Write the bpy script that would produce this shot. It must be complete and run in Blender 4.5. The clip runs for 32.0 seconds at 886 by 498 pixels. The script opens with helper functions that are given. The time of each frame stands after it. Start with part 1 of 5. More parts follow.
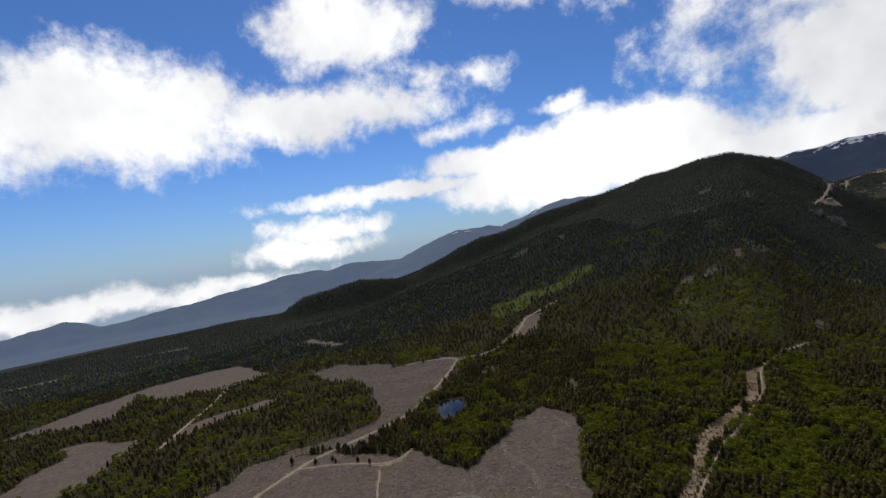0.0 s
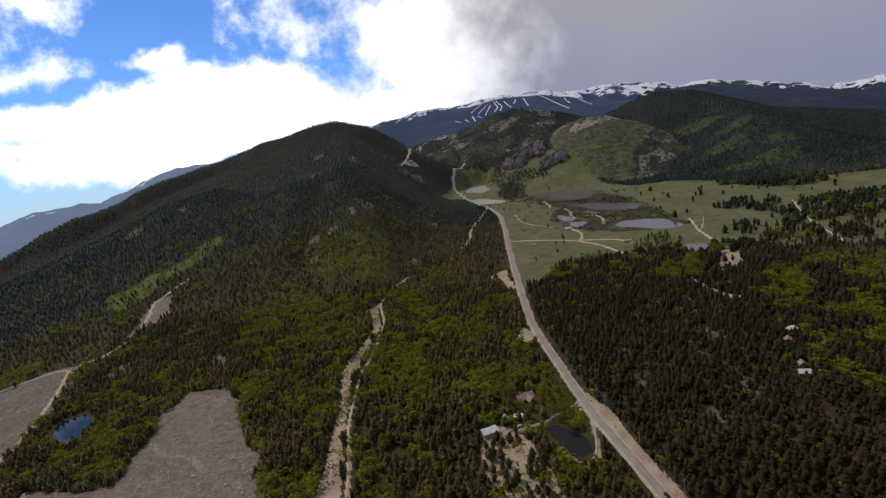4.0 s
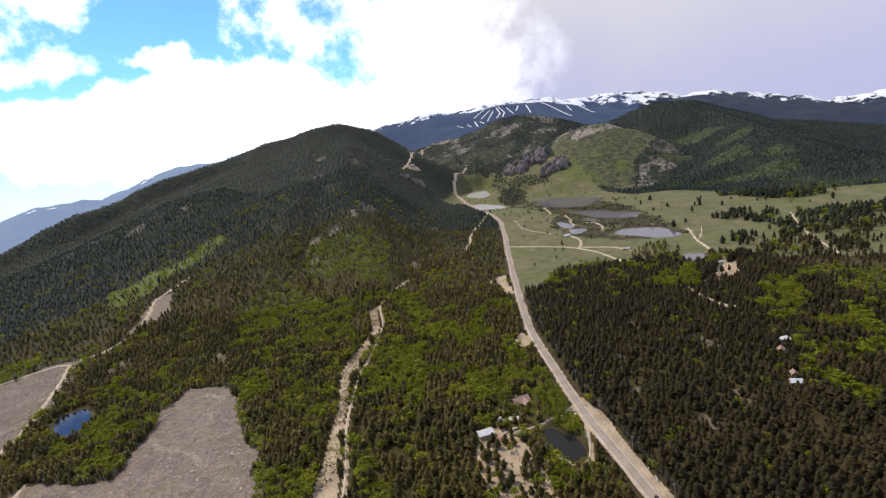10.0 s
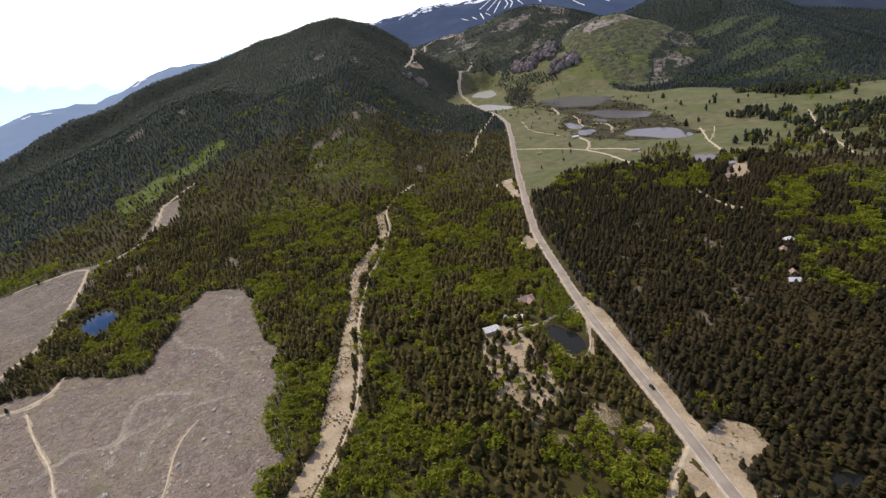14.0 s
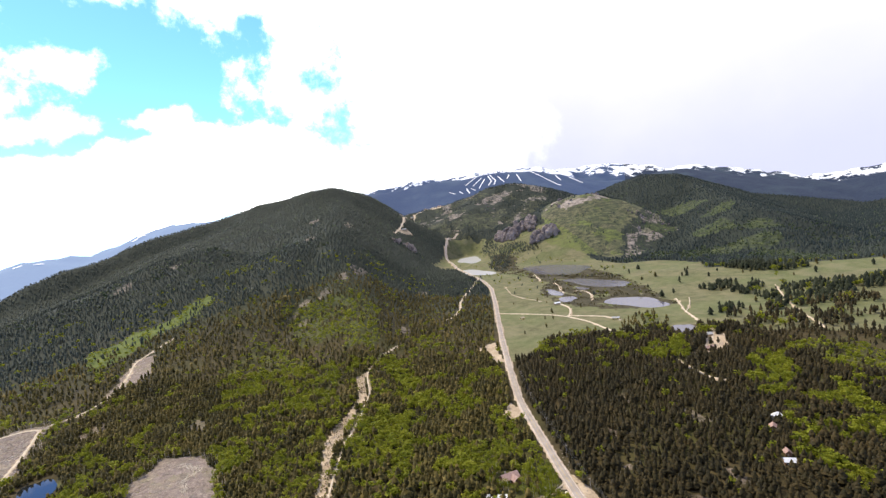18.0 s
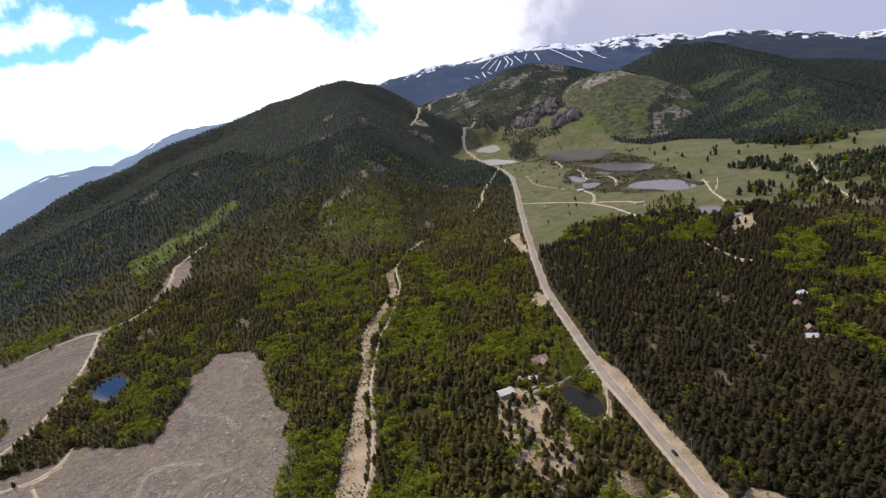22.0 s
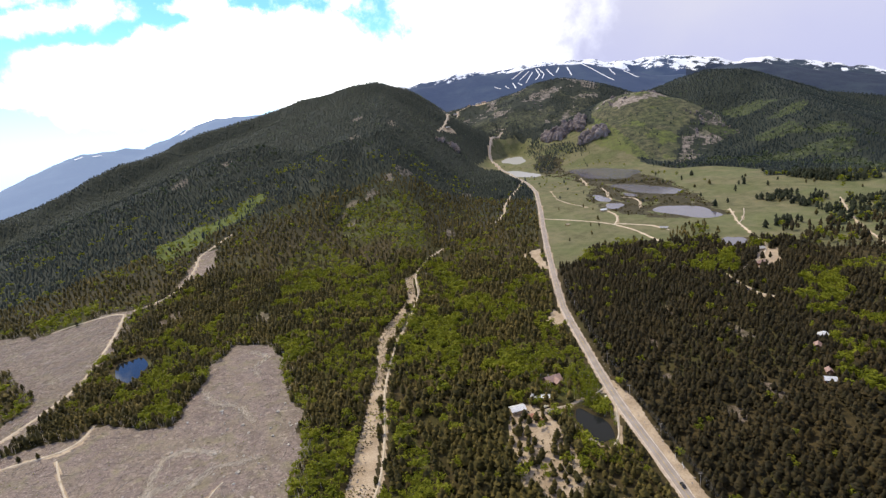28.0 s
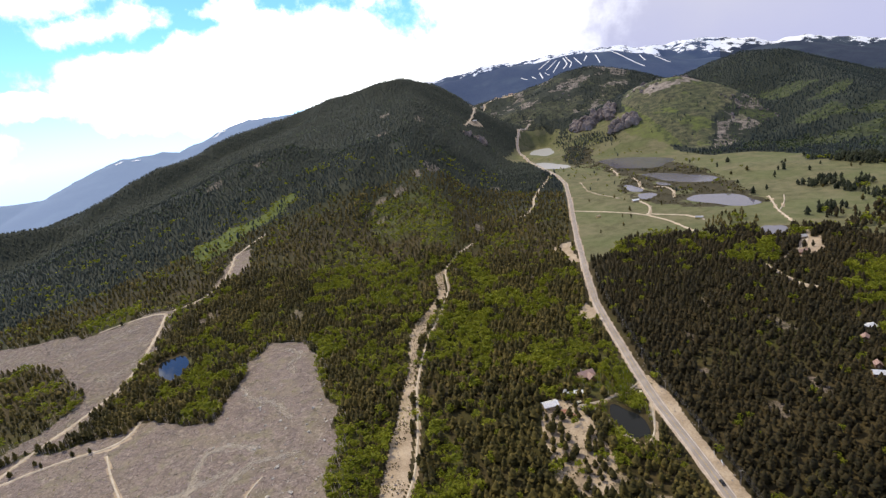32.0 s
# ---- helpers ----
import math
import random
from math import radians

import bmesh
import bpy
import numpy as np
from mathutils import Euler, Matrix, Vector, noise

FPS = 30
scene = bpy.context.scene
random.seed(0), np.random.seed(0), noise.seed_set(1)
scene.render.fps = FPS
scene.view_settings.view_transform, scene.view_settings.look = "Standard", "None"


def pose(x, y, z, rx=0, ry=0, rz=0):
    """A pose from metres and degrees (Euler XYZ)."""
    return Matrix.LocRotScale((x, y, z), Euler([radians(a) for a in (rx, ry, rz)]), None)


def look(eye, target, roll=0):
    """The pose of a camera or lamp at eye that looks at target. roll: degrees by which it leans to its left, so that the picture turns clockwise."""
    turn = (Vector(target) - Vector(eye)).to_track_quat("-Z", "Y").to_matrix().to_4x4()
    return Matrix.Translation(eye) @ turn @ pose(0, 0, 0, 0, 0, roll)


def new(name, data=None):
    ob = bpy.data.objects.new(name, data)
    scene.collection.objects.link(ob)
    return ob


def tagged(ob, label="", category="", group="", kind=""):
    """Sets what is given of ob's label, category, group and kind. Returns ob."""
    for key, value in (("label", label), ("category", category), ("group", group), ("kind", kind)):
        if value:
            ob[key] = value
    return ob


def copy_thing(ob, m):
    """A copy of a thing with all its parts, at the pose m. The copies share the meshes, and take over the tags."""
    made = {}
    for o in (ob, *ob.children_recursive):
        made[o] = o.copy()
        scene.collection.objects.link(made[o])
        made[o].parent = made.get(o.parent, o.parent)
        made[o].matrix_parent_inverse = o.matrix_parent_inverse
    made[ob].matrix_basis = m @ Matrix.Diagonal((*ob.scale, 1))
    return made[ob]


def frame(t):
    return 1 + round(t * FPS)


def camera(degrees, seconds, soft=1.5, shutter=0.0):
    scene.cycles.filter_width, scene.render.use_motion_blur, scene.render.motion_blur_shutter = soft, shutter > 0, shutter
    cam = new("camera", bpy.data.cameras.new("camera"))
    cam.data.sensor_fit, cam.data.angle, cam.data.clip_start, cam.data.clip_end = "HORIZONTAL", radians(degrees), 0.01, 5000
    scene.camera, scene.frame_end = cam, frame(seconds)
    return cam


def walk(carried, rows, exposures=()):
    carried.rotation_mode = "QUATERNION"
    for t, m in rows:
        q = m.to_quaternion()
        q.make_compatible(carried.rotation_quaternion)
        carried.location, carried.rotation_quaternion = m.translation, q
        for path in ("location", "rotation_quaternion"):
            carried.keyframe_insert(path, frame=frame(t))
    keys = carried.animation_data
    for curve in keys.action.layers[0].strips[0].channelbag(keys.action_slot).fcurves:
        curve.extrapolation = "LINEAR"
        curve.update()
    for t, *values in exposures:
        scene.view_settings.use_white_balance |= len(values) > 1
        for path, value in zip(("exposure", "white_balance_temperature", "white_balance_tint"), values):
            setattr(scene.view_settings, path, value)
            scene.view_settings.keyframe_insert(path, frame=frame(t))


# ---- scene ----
# seconds, x, y, z, heading, tilt below level, lean
PATH = [
    (0, 2.5, 19.3, 195.5, 38.33, 1.62, -7.17), (0.5, 2.5, 18.1, 195.6, 38.79, 2.42, -7.47), (1, 2.9, 15.9, 195.8, 37.58, 5.06, -5.77),
    (1.5, 4.0, 11.2, 195.9, 28.92, 6.78, -6.59), (2, 4.2, 9.2, 195.1, 17.87, 5.39, -10.65), (2.5, 3.2, 8.0, 194.8, 5.84, 4.51, -13.39),
    (3, 1.6, 5.5, 195.4, -0.39, 4.57, -10.61), (3.5, 1.5, 4.9, 197.1, -1.58, 9.66, -11.35), (4, 1.2, 4.7, 198.5, -1.04, 11.48, -9.93),
    (4.5, 0.9, 4.0, 199.4, -1.48, 12.36, -7.76), (6.5, 1.0, 2.9, 199.8, -0.99, 15.51, -8.17), (7, 0.8, 2.3, 199.7, -0.97, 16.38, -7.20),
    (7.5, 0.4, 1.8, 199.8, -1.10, 15.46, -6.44), (8, -0.3, 1.4, 199.3, -0.37, 16.19, -7.82), (8.5, -0.3, 1.1, 199.4, 0.62, 16.44, -8.33),
    (9, 0.0, 0.0, 200.0, 0.00, 13.50, -8.00), (9.5, 0.4, -0.9, 200.4, -0.51, 12.40, -8.72), (10, 0.3, -2.0, 199.8, -1.17, 11.03, -8.64),
    (10.5, 0.1, -1.7, 200.3, -0.49, 13.74, -8.87), (11, -0.2, -1.7, 200.4, -0.45, 12.96, -6.97), (11.5, -0.3, -1.4, 200.6, 0.07, 13.91, -8.76),
    (12, -0.3, -1.8, 200.9, 0.07, 14.20, -8.11), (12.5, -0.3, -2.7, 200.9, -0.68, 12.82, -7.51), (13, -0.4, -3.4, 200.3, -1.36, 12.26, -7.30),
    (13.5, -0.6, -2.6, 200.4, -0.04, 15.54, -9.26), (14, -1.2, -2.7, 199.9, 1.17, 21.57, -9.78), (14.5, -1.8, -3.0, 200.6, 1.27, 23.96, -9.76),
    (16.5, -2.0, -2.9, 202.3, 1.32, 24.30, -6.11), (17, -1.0, -2.5, 204.9, 0.13, 13.38, -5.32), (17.5, 0.2, -4.1, 204.2, -2.18, 5.03, -4.44),
    (18, 0.8, -4.9, 203.8, -3.21, 4.10, -7.16), (18.5, 0.8, -4.8, 204.2, -3.93, 4.33, -8.10), (19, 0.3, -4.2, 205.0, -2.43, 9.82, -10.73),
    (19.5, -0.0, -3.2, 206.6, 0.22, 12.40, -13.20), (20, 0.0, -3.0, 207.9, 0.73, 11.54, -12.60), (20.5, -0.5, -3.7, 207.6, -1.56, 8.95, -8.62),
    (21, -1.6, -3.1, 208.3, -1.74, 12.47, -9.46), (21.5, -2.5, -2.3, 209.6, 0.25, 15.88, -11.26), (22, -3.2, -2.7, 209.6, 0.89, 15.88, -10.80),
    (22.5, -2.7, -2.6, 210.6, 0.16, 13.78, -10.60), (23, -3.0, -3.0, 210.7, -0.69, 14.03, -7.78), (23.5, -3.8, -3.1, 211.0, -0.21, 15.57, -7.72),
    (24, -4.9, -3.5, 211.2, 0.43, 16.32, -7.61), (24.5, -5.5, -4.0, 211.8, 0.85, 17.27, -8.49), (25, -5.8, -4.7, 212.8, 0.90, 17.43, -9.69),
    (25.5, -6.0, -5.4, 214.6, 0.81, 16.40, -8.73), (27.5, -7.0, -6.9, 216.2, 1.32, 14.07, -6.67), (28, -8.2, -8.1, 217.9, 2.68, 15.03, -6.79),
    (28.5, -8.8, -9.1, 219.3, 4.50, 14.94, -8.33), (29, -9.1, -9.8, 220.2, 5.66, 15.16, -8.85), (29.5, -8.6, -9.9, 220.7, 5.36, 14.70, -8.24),
    (30, -7.3, -9.2, 221.0, 4.24, 12.92, -5.73), (30.5, -6.0, -9.0, 219.6, 0.91, 8.91, -1.82), (31, -5.4, -8.3, 218.5, 0.13, 17.02, -14.34),
    (31.5, -5.5, -7.0, 219.9, -0.75, 20.28, -15.53), (32, -7.4, -8.0, 220.0, 6.19, 15.25, -8.93),
]
cam = camera(82.1, 32.0, soft=1.35)
walk(cam, [(t, pose(x, y, z, 90 - tilt, 0, heading) @ pose(0, 0, 0, 0, 0, lean)) for t, x, y, z, heading, tilt, lean in PATH],
     exposures=[(0, -1.6), (1.0, -1.65), (2.0, -1.65), (3.0, -1.55), (4.0, -1.05), (4.5, -0.85), (7.0, -0.38), (8.0, -0.25), (9.0, -0.12), (13.0, -0.15), (14.0, -0.2), (14.5, 0.15), (16.5, 0.9), (17.0, 0.95), (18.0, 0.45), (19.0, -0.1), (20.0, -0.3), (21.0, -0.35), (22.0, -0.25), (23.0, -0.1), (24.0, -0.03), (25.0, 0.05), (28.0, 0.05), (30.0, 0.0), (31.0, -0.2), (32.0, -0.05)])

# ---- sky and sun ----
SUN_AZIMUTH, SUN_HEIGHT = radians(-50), radians(52)


class Nodes:
    """A small helper to wire shader nodes."""

    def __init__(self, tree):
        self.tree = tree

    def add(self, kind, **sockets):
        node = self.tree.nodes.new(kind)
        for key, value in sockets.items():
            setattr_socket(self, node, key, value)
        return node

    def link(self, a, b):
        self.tree.links.new(a, b)

    def math(self, op, a, b=None, c=None, clamp=False):
        node = self.tree.nodes.new("ShaderNodeMath")
        node.operation, node.use_clamp = op, clamp
        for slot, value in zip(node.inputs, (a, b, c)):
            if value is None:
                continue
            if isinstance(value, (int, float)):
                slot.default_value = value
            else:
                self.link(value, slot)
        return node.outputs[0]

    def mix(self, fac, a, b):
        node = self.tree.nodes.new("ShaderNodeMix")
        node.data_type = "RGBA"
        for slot, value in ((node.inputs[0], fac), (node.inputs[6], a), (node.inputs[7], b)):
            if isinstance(value, (int, float)):
                slot.default_value = value
            elif isinstance(value, tuple):
                slot.default_value = (*value, 1)
            else:
                self.link(value, slot)
        return node.outputs[2]

    def noise(self, where, scale, detail=4, rough=0.55):
        node = self.tree.nodes.new("ShaderNodeTexNoise")
        node.inputs["Scale"].default_value = scale
        node.inputs["Detail"].default_value = detail
        node.inputs["Roughness"].default_value = rough
        if where is not None:
            self.link(where, node.inputs["Vector"])
        return node.outputs[0]

    def ramp(self, value, low, high):
        node = self.tree.nodes.new("ShaderNodeMapRange")
        node.interpolation_type = "SMOOTHSTEP"
        node.inputs["From Min"].default_value, node.inputs["From Max"].default_value = low, high
        self.link(value, node.inputs["Value"])
        return node.outputs[0]


def setattr_socket(wires, node, key, value):
    slot = node.inputs[key.replace("_", " ")]
    if isinstance(value, (int, float)):
        slot.default_value = value
    elif isinstance(value, tuple):
        slot.default_value = (*value, 1)
    else:
        wires.link(value, slot)


# clouds: azimuth, height above the horizon, half width, half height (degrees), weight
CLOUDS = [(-71, 14.6, 20, 6.0, 1.0), (-51, 14.3, 14, 3.4, 1.0), (-46, 22.5, 9, 4.5, 1.0), (-39, 17.5, 4.4, 1.2, 0.36), (-26, 24.5, 11, 2.0, 0.8), (-50, 2.6, 7, 1.3, 0.8), (-53, 0.8, 8, 1.5, 0.8),
          (-73, -2.5, 20, 1.6, 0.85), (-42, 5.4, 12, 1.1, 0.9), (-30, 7.4, 11, 2.3, 1.1), (-17, 7.6, 15, 3.6, 1.2), (9, 15, 12, 10, 1.6), (34, 20, 42, 34, 2.0), (-36, 11.8, 6.5, 1.3, 0.5),
          (-24, 12.3, 3.0, 0.9, 0.6), (-8, 4.5, 24, 3.2, 1.3), (-33, 16.8, 4.0, 1.2, 0.38), (5, 12, 10, 8, 1.6), (-27, 4.2, 12, 3.2, 1.3), (-15, 25, 10, 4, 0.9)]


def build_sky():
    world = bpy.data.worlds.new("sky")
    scene.world = world
    world.use_nodes = True
    n = Nodes(world.node_tree)
    n.tree.nodes.clear()
    where = n.add("ShaderNodeTexCoord").outputs["Generated"]
    sky = n.tree.nodes.new("ShaderNodeTexSky")
    sky.sky_type, sky.sun_disc = "NISHITA", False
    sky.sun_elevation, sky.sun_rotation = SUN_HEIGHT, SUN_AZIMUTH
    sky.altitude = 2600
    sep = n.add("ShaderNodeSeparateXYZ", Vector=where)
    x, y, z = sep.outputs
    az = n.math("DEGREES", n.math("ARCTAN2", x, y))
    el = n.math("DEGREES", n.math("ARCSINE", z))
    warp = n.tree.nodes.new("ShaderNodeTexNoise")
    warp.inputs["Scale"].default_value, warp.inputs["Detail"].default_value, warp.inputs["Roughness"].default_value = 6.0, 5, 0.6
    n.link(where, warp.inputs["Vector"])
    shift = n.add("ShaderNodeSeparateColor", Color=warp.outputs["Color"])
    az_true = az
    az = n.math("ADD", az, n.math("MULTIPLY", n.math("SUBTRACT", shift.outputs[0], 0.5), 13))
    el_low = n.math("ADD", el, n.math("MULTIPLY", n.math("SUBTRACT", shift.outputs[1], 0.5), 6))
    wisps = n.noise(where, 14.0, 8, 0.65)
    lumps = n.noise(where, 3.0, 5, 0.55)
    puff = n.math("ADD", n.math("MULTIPLY", n.math("SUBTRACT", wisps, 0.5), 1.7), n.math("MULTIPLY", n.math("SUBTRACT", lumps, 0.5), 0.7))
    cover = None
    for a, e, w, h, weight in CLOUDS:
        da = n.math("POWER", n.math("ABSOLUTE", n.math("DIVIDE", n.math("SUBTRACT", az, a), w)), 2.0)
        de = n.math("POWER", n.math("ABSOLUTE", n.math("DIVIDE", n.math("SUBTRACT", el_low, e), h)), 2.0)
        one = n.math("MULTIPLY", n.math("SUBTRACT", 1.15, n.math("SQRT", n.math("ADD", da, de))), weight)
        cover = one if cover is None else n.math("MAXIMUM", cover, one)
    # beyond the clouds seen, broken cloud goes on over the whole sky
    rest = n.math("ADD", n.math("MULTIPLY", n.ramp(n.math("ABSOLUTE", n.math("ADD", az_true, 10)), 75, 110), 1.0), n.math("MULTIPLY", n.ramp(el, 26, 40), 1.0))
    cover = n.math("MAXIMUM", cover, n.math("SUBTRACT", n.math("MINIMUM", rest, 1.0), 0.72))
    thick = n.ramp(n.math("ADD", cover, puff), -0.05, 0.65)
    # the rain cloud over the peaks
    storm = n.math("MULTIPLY", n.ramp(n.math("ADD", az, n.math("ADD", n.math("MULTIPLY", n.math("SUBTRACT", lumps, 0.5), 16), n.math("MULTIPLY", n.math("SUBTRACT", wisps, 0.5), 10))), -1, 15), n.ramp(az, 150, 110))
    grey = n.mix(n.ramp(n.math("ADD", n.math("MULTIPLY", lumps, 14), el), 6, 24), (0.58, 0.60, 0.86), (0.80, 0.79, 0.86))
    white = n.mix(n.ramp(lumps, 0.3, 0.62), (2.0, 2.05, 2.2), (3.2, 3.2, 3.2))
    # unseen cloud overhead and behind: added warm dim tone, tuned for the ground's light
    high = n.math("MAXIMUM", n.ramp(el, 27, 42), n.ramp(n.math("ABSOLUTE", n.math("ADD", az_true, 10)), 80, 115))
    cloud = n.mix(high, n.mix(storm, white, grey), (0.88, 0.80, 0.68))
    blue = n.add("ShaderNodeVectorMath")
    blue.operation = "SCALE"
    n.link(sky.outputs[0], blue.inputs[0])
    blue.inputs["Scale"].default_value = 0.17
    tint = n.add("ShaderNodeVectorMath")
    tint.operation = "MULTIPLY"
    n.link(blue.outputs[0], tint.inputs[0])
    tint.inputs[1].default_value = (0.70, 1.12, 1.72)
    clear = n.mix(n.ramp(el, -8, 11), (0.90, 1.11, 1.45), tint.outputs[0])
    colour = n.mix(thick, clear, cloud)
    ground = n.add("ShaderNodeBackground", Color=colour, Strength=1.0)
    n.link(ground.outputs[0], n.add("ShaderNodeOutputWorld").inputs[0])


build_sky()
sun = new("sun", bpy.data.lights.new("sun", "SUN"))
sun.data.energy, sun.data.angle, sun.data.color = 3.7, radians(4), (1.0, 0.865, 0.61)
sun.matrix_world = look((math.sin(SUN_AZIMUTH) * math.cos(SUN_HEIGHT), math.cos(SUN_AZIMUTH) * math.cos(SUN_HEIGHT), math.sin(SUN_HEIGHT)), (0, 0, 0))


# ---- materials ----
def material(name, rough=0.9):
    mat = bpy.data.materials.new(name)
    mat.use_nodes = True
    n = Nodes(mat.node_tree)
    shader = mat.node_tree.nodes["Principled BSDF"]
    shader.inputs["Roughness"].default_value = rough
    shader.inputs["Specular IOR Level"].default_value = 0.25
    return mat, n, shader


def plain(name, low, high, size=1.0, rough=0.9, bump=0.3, metal=0.0, grain=8.0):
    """A surface mottled between two colours at two scales, with a fine relief."""
    mat, n, shader = material(name, rough)
    where = n.add("ShaderNodeTexCoord").outputs["Object"]
    a = n.noise(where, 1.0 / size, 5)
    b = n.noise(where, grain / size, 3)
    fac = n.math("ADD", n.math("MULTIPLY", a, 0.7), n.math("MULTIPLY", b, 0.3))
    n.link(n.mix(n.ramp(fac, 0.32, 0.68), low, high), shader.inputs["Base Color"])
    relief = n.add("ShaderNodeBump", Strength=bump, Height=b)
    relief.inputs["Distance"].default_value = 0.05 * size
    n.link(relief.outputs[0], shader.inputs["Normal"])
    shader.inputs["Metallic"].default_value = metal
    return mat


def foliage(name, colours, patch=60.0, thin=0.0):
    """Leaves or needles: every plant has a tone of its own, and whole stands differ."""
    mat, n, shader = material(name, 0.75)
    geo = n.add("ShaderNodeNewGeometry")
    info = n.add("ShaderNodeObjectInfo")
    stand = n.noise(geo.outputs["Position"], 1.0 / patch, 3)
    fine = n.noise(geo.outputs["Position"], 1.3, 2)
    one = n.math("FRACT", n.math("ADD", geo.outputs["Random Per Island"], info.outputs["Random"]))
    t = n.math("ADD", n.math("MULTIPLY", one, 0.55), n.math("MULTIPLY", n.math("SUBTRACT", stand, 0.28), 1.0))
    ramp = n.tree.nodes.new("ShaderNodeValToRGB")
    while len(ramp.color_ramp.elements) < len(colours):
        ramp.color_ramp.elements.new(0.5)
    for k, c in enumerate(colours):
        ramp.color_ramp.elements[k].position = k / (len(colours) - 1)
        ramp.color_ramp.elements[k].color = (*c, 1)
    n.link(t, ramp.inputs[0])
    tone = n.mix(n.math("MULTIPLY", n.ramp(fine, 0.3, 0.7), 0.35), ramp.outputs[0], (0.02, 0.03, 0.01))
    n.link(tone, shader.inputs["Base Color"])
    shader.inputs["Specular IOR Level"].default_value = 0.15
    if thin:
        light = n.add("ShaderNodeBsdfTranslucent", Color=tone)
        both = n.add("ShaderNodeMixShader", Fac=thin)
        n.link(shader.outputs[0], both.inputs[1])
        n.link(light.outputs[0], both.inputs[2])
        n.link(both.outputs[0], n.tree.nodes["Material Output"].inputs[0])
    return mat


PINE = foliage("pine needles", [(0.012, 0.010, 0.003), (0.040, 0.032, 0.007), (0.098, 0.074, 0.016), (0.205, 0.150, 0.044)])
BROWN_PINE = foliage("thin brown pine needles", [(0.009, 0.006, 0.0025), (0.019, 0.0128, 0.0042), (0.037, 0.0248, 0.008), (0.074, 0.049, 0.018)])
ASPEN = foliage("aspen leaves", [(0.088, 0.102, 0.009), (0.172, 0.194, 0.014), (0.280, 0.300, 0.024), (0.40, 0.395, 0.048)], 25, 0.45)
# far-hill needles: blue haze and cloud shade painted into the base colours
HAZED_HILL_PINE = foliage("far hill needles with painted haze and shade", [(0.011, 0.017, 0.021), (0.016, 0.025, 0.030), (0.023, 0.035, 0.039), (0.036, 0.049, 0.050)], 160)
# far aspens: a duller, greyer copy of ASPEN
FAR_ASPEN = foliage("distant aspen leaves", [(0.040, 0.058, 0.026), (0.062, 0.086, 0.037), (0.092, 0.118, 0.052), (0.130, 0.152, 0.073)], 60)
# far-slope pines: lifted bluish base colours stand in for haze
HAZED_PINE = foliage("distant pines with painted blue haze", [(0.020, 0.028, 0.027), (0.029, 0.039, 0.036), (0.042, 0.053, 0.046), (0.062, 0.072, 0.058)], 130)
KNOLL_PINE = foliage("dark green pine needles", [(0.006, 0.008, 0.004), (0.011, 0.014, 0.007), (0.019, 0.023, 0.011), (0.036, 0.040, 0.018)], 40)
BARK = plain("bark", (0.10, 0.075, 0.055), (0.22, 0.18, 0.14), 0.3)
PALE_BARK = plain("aspen bark", (0.35, 0.33, 0.27), (0.6, 0.57, 0.5), 0.3)
DEAD_WOOD = plain("bleached wood", (0.26, 0.22, 0.19), (0.48, 0.43, 0.38), 0.6)
ASPHALT = plain("worn grey asphalt", (0.25, 0.218, 0.202), (0.35, 0.31, 0.29), 9.0, 0.9, 0.3, 0.0, 20)
GRAVEL = plain("pinkish gravel shoulder", (0.33, 0.265, 0.22), (0.50, 0.42, 0.355), 4.0, 0.95)
YELLOW_LINE = plain("worn yellow road paint", (0.45, 0.33, 0.06), (0.62, 0.48, 0.12), 3.0)
WHITE_LINE = plain("worn white road paint", (0.45, 0.44, 0.42), (0.70, 0.69, 0.66), 3.0)
DIRT = plain("sandy dirt track", (0.40, 0.335, 0.25), (0.58, 0.50, 0.40), 5.0, 0.95)
PALE_ROCK = plain("pale granite", (0.36, 0.33, 0.29), (0.62, 0.58, 0.52), 1.5, 0.95, 0.8)
DARK_ROCK = plain("weathered pinkish granite", (0.115, 0.096, 0.092), (0.31, 0.262, 0.245), 9.0, 0.95, 0.8)
ROCK = plain("granite", (0.16, 0.14, 0.13), (0.40, 0.35, 0.32), 6.0, 0.95, 0.8)


def water_material(name, rough, ripples, tone, gloss=0.12):
    mat, n, shader = material(name, rough)
    shader.inputs["Base Color"].default_value = (*tone, 1)
    shader.inputs["Specular IOR Level"].default_value = gloss
    where = n.add("ShaderNodeTexCoord").outputs["Object"]
    ripple = n.add("ShaderNodeBump", Strength=ripples, Height=n.noise(where, 0.8, 3))
    n.link(ripple.outputs[0], shader.inputs["Normal"])
    return mat


WATER = water_material("still pond water", 0.02, 0.03, (0.012, 0.014, 0.016))
# valley ponds: real ripples, with lavender sky reflection put into the base tone
RIPPLED = water_material("rippled pond water with sky reflection painted in", 0.12, 0.12, (0.110, 0.105, 0.135), 0.4)
# farthest ponds: bright sky reflection painted as a near-white base colour
SKY_PALE = water_material("pond water painted pale as sky reflection", 0.1, 0.12, (0.66, 0.67, 0.71), 0.5)
SNOW = plain("packed snow", (0.74, 0.77, 0.82), (0.84, 0.86, 0.89), 30.0, 0.8)


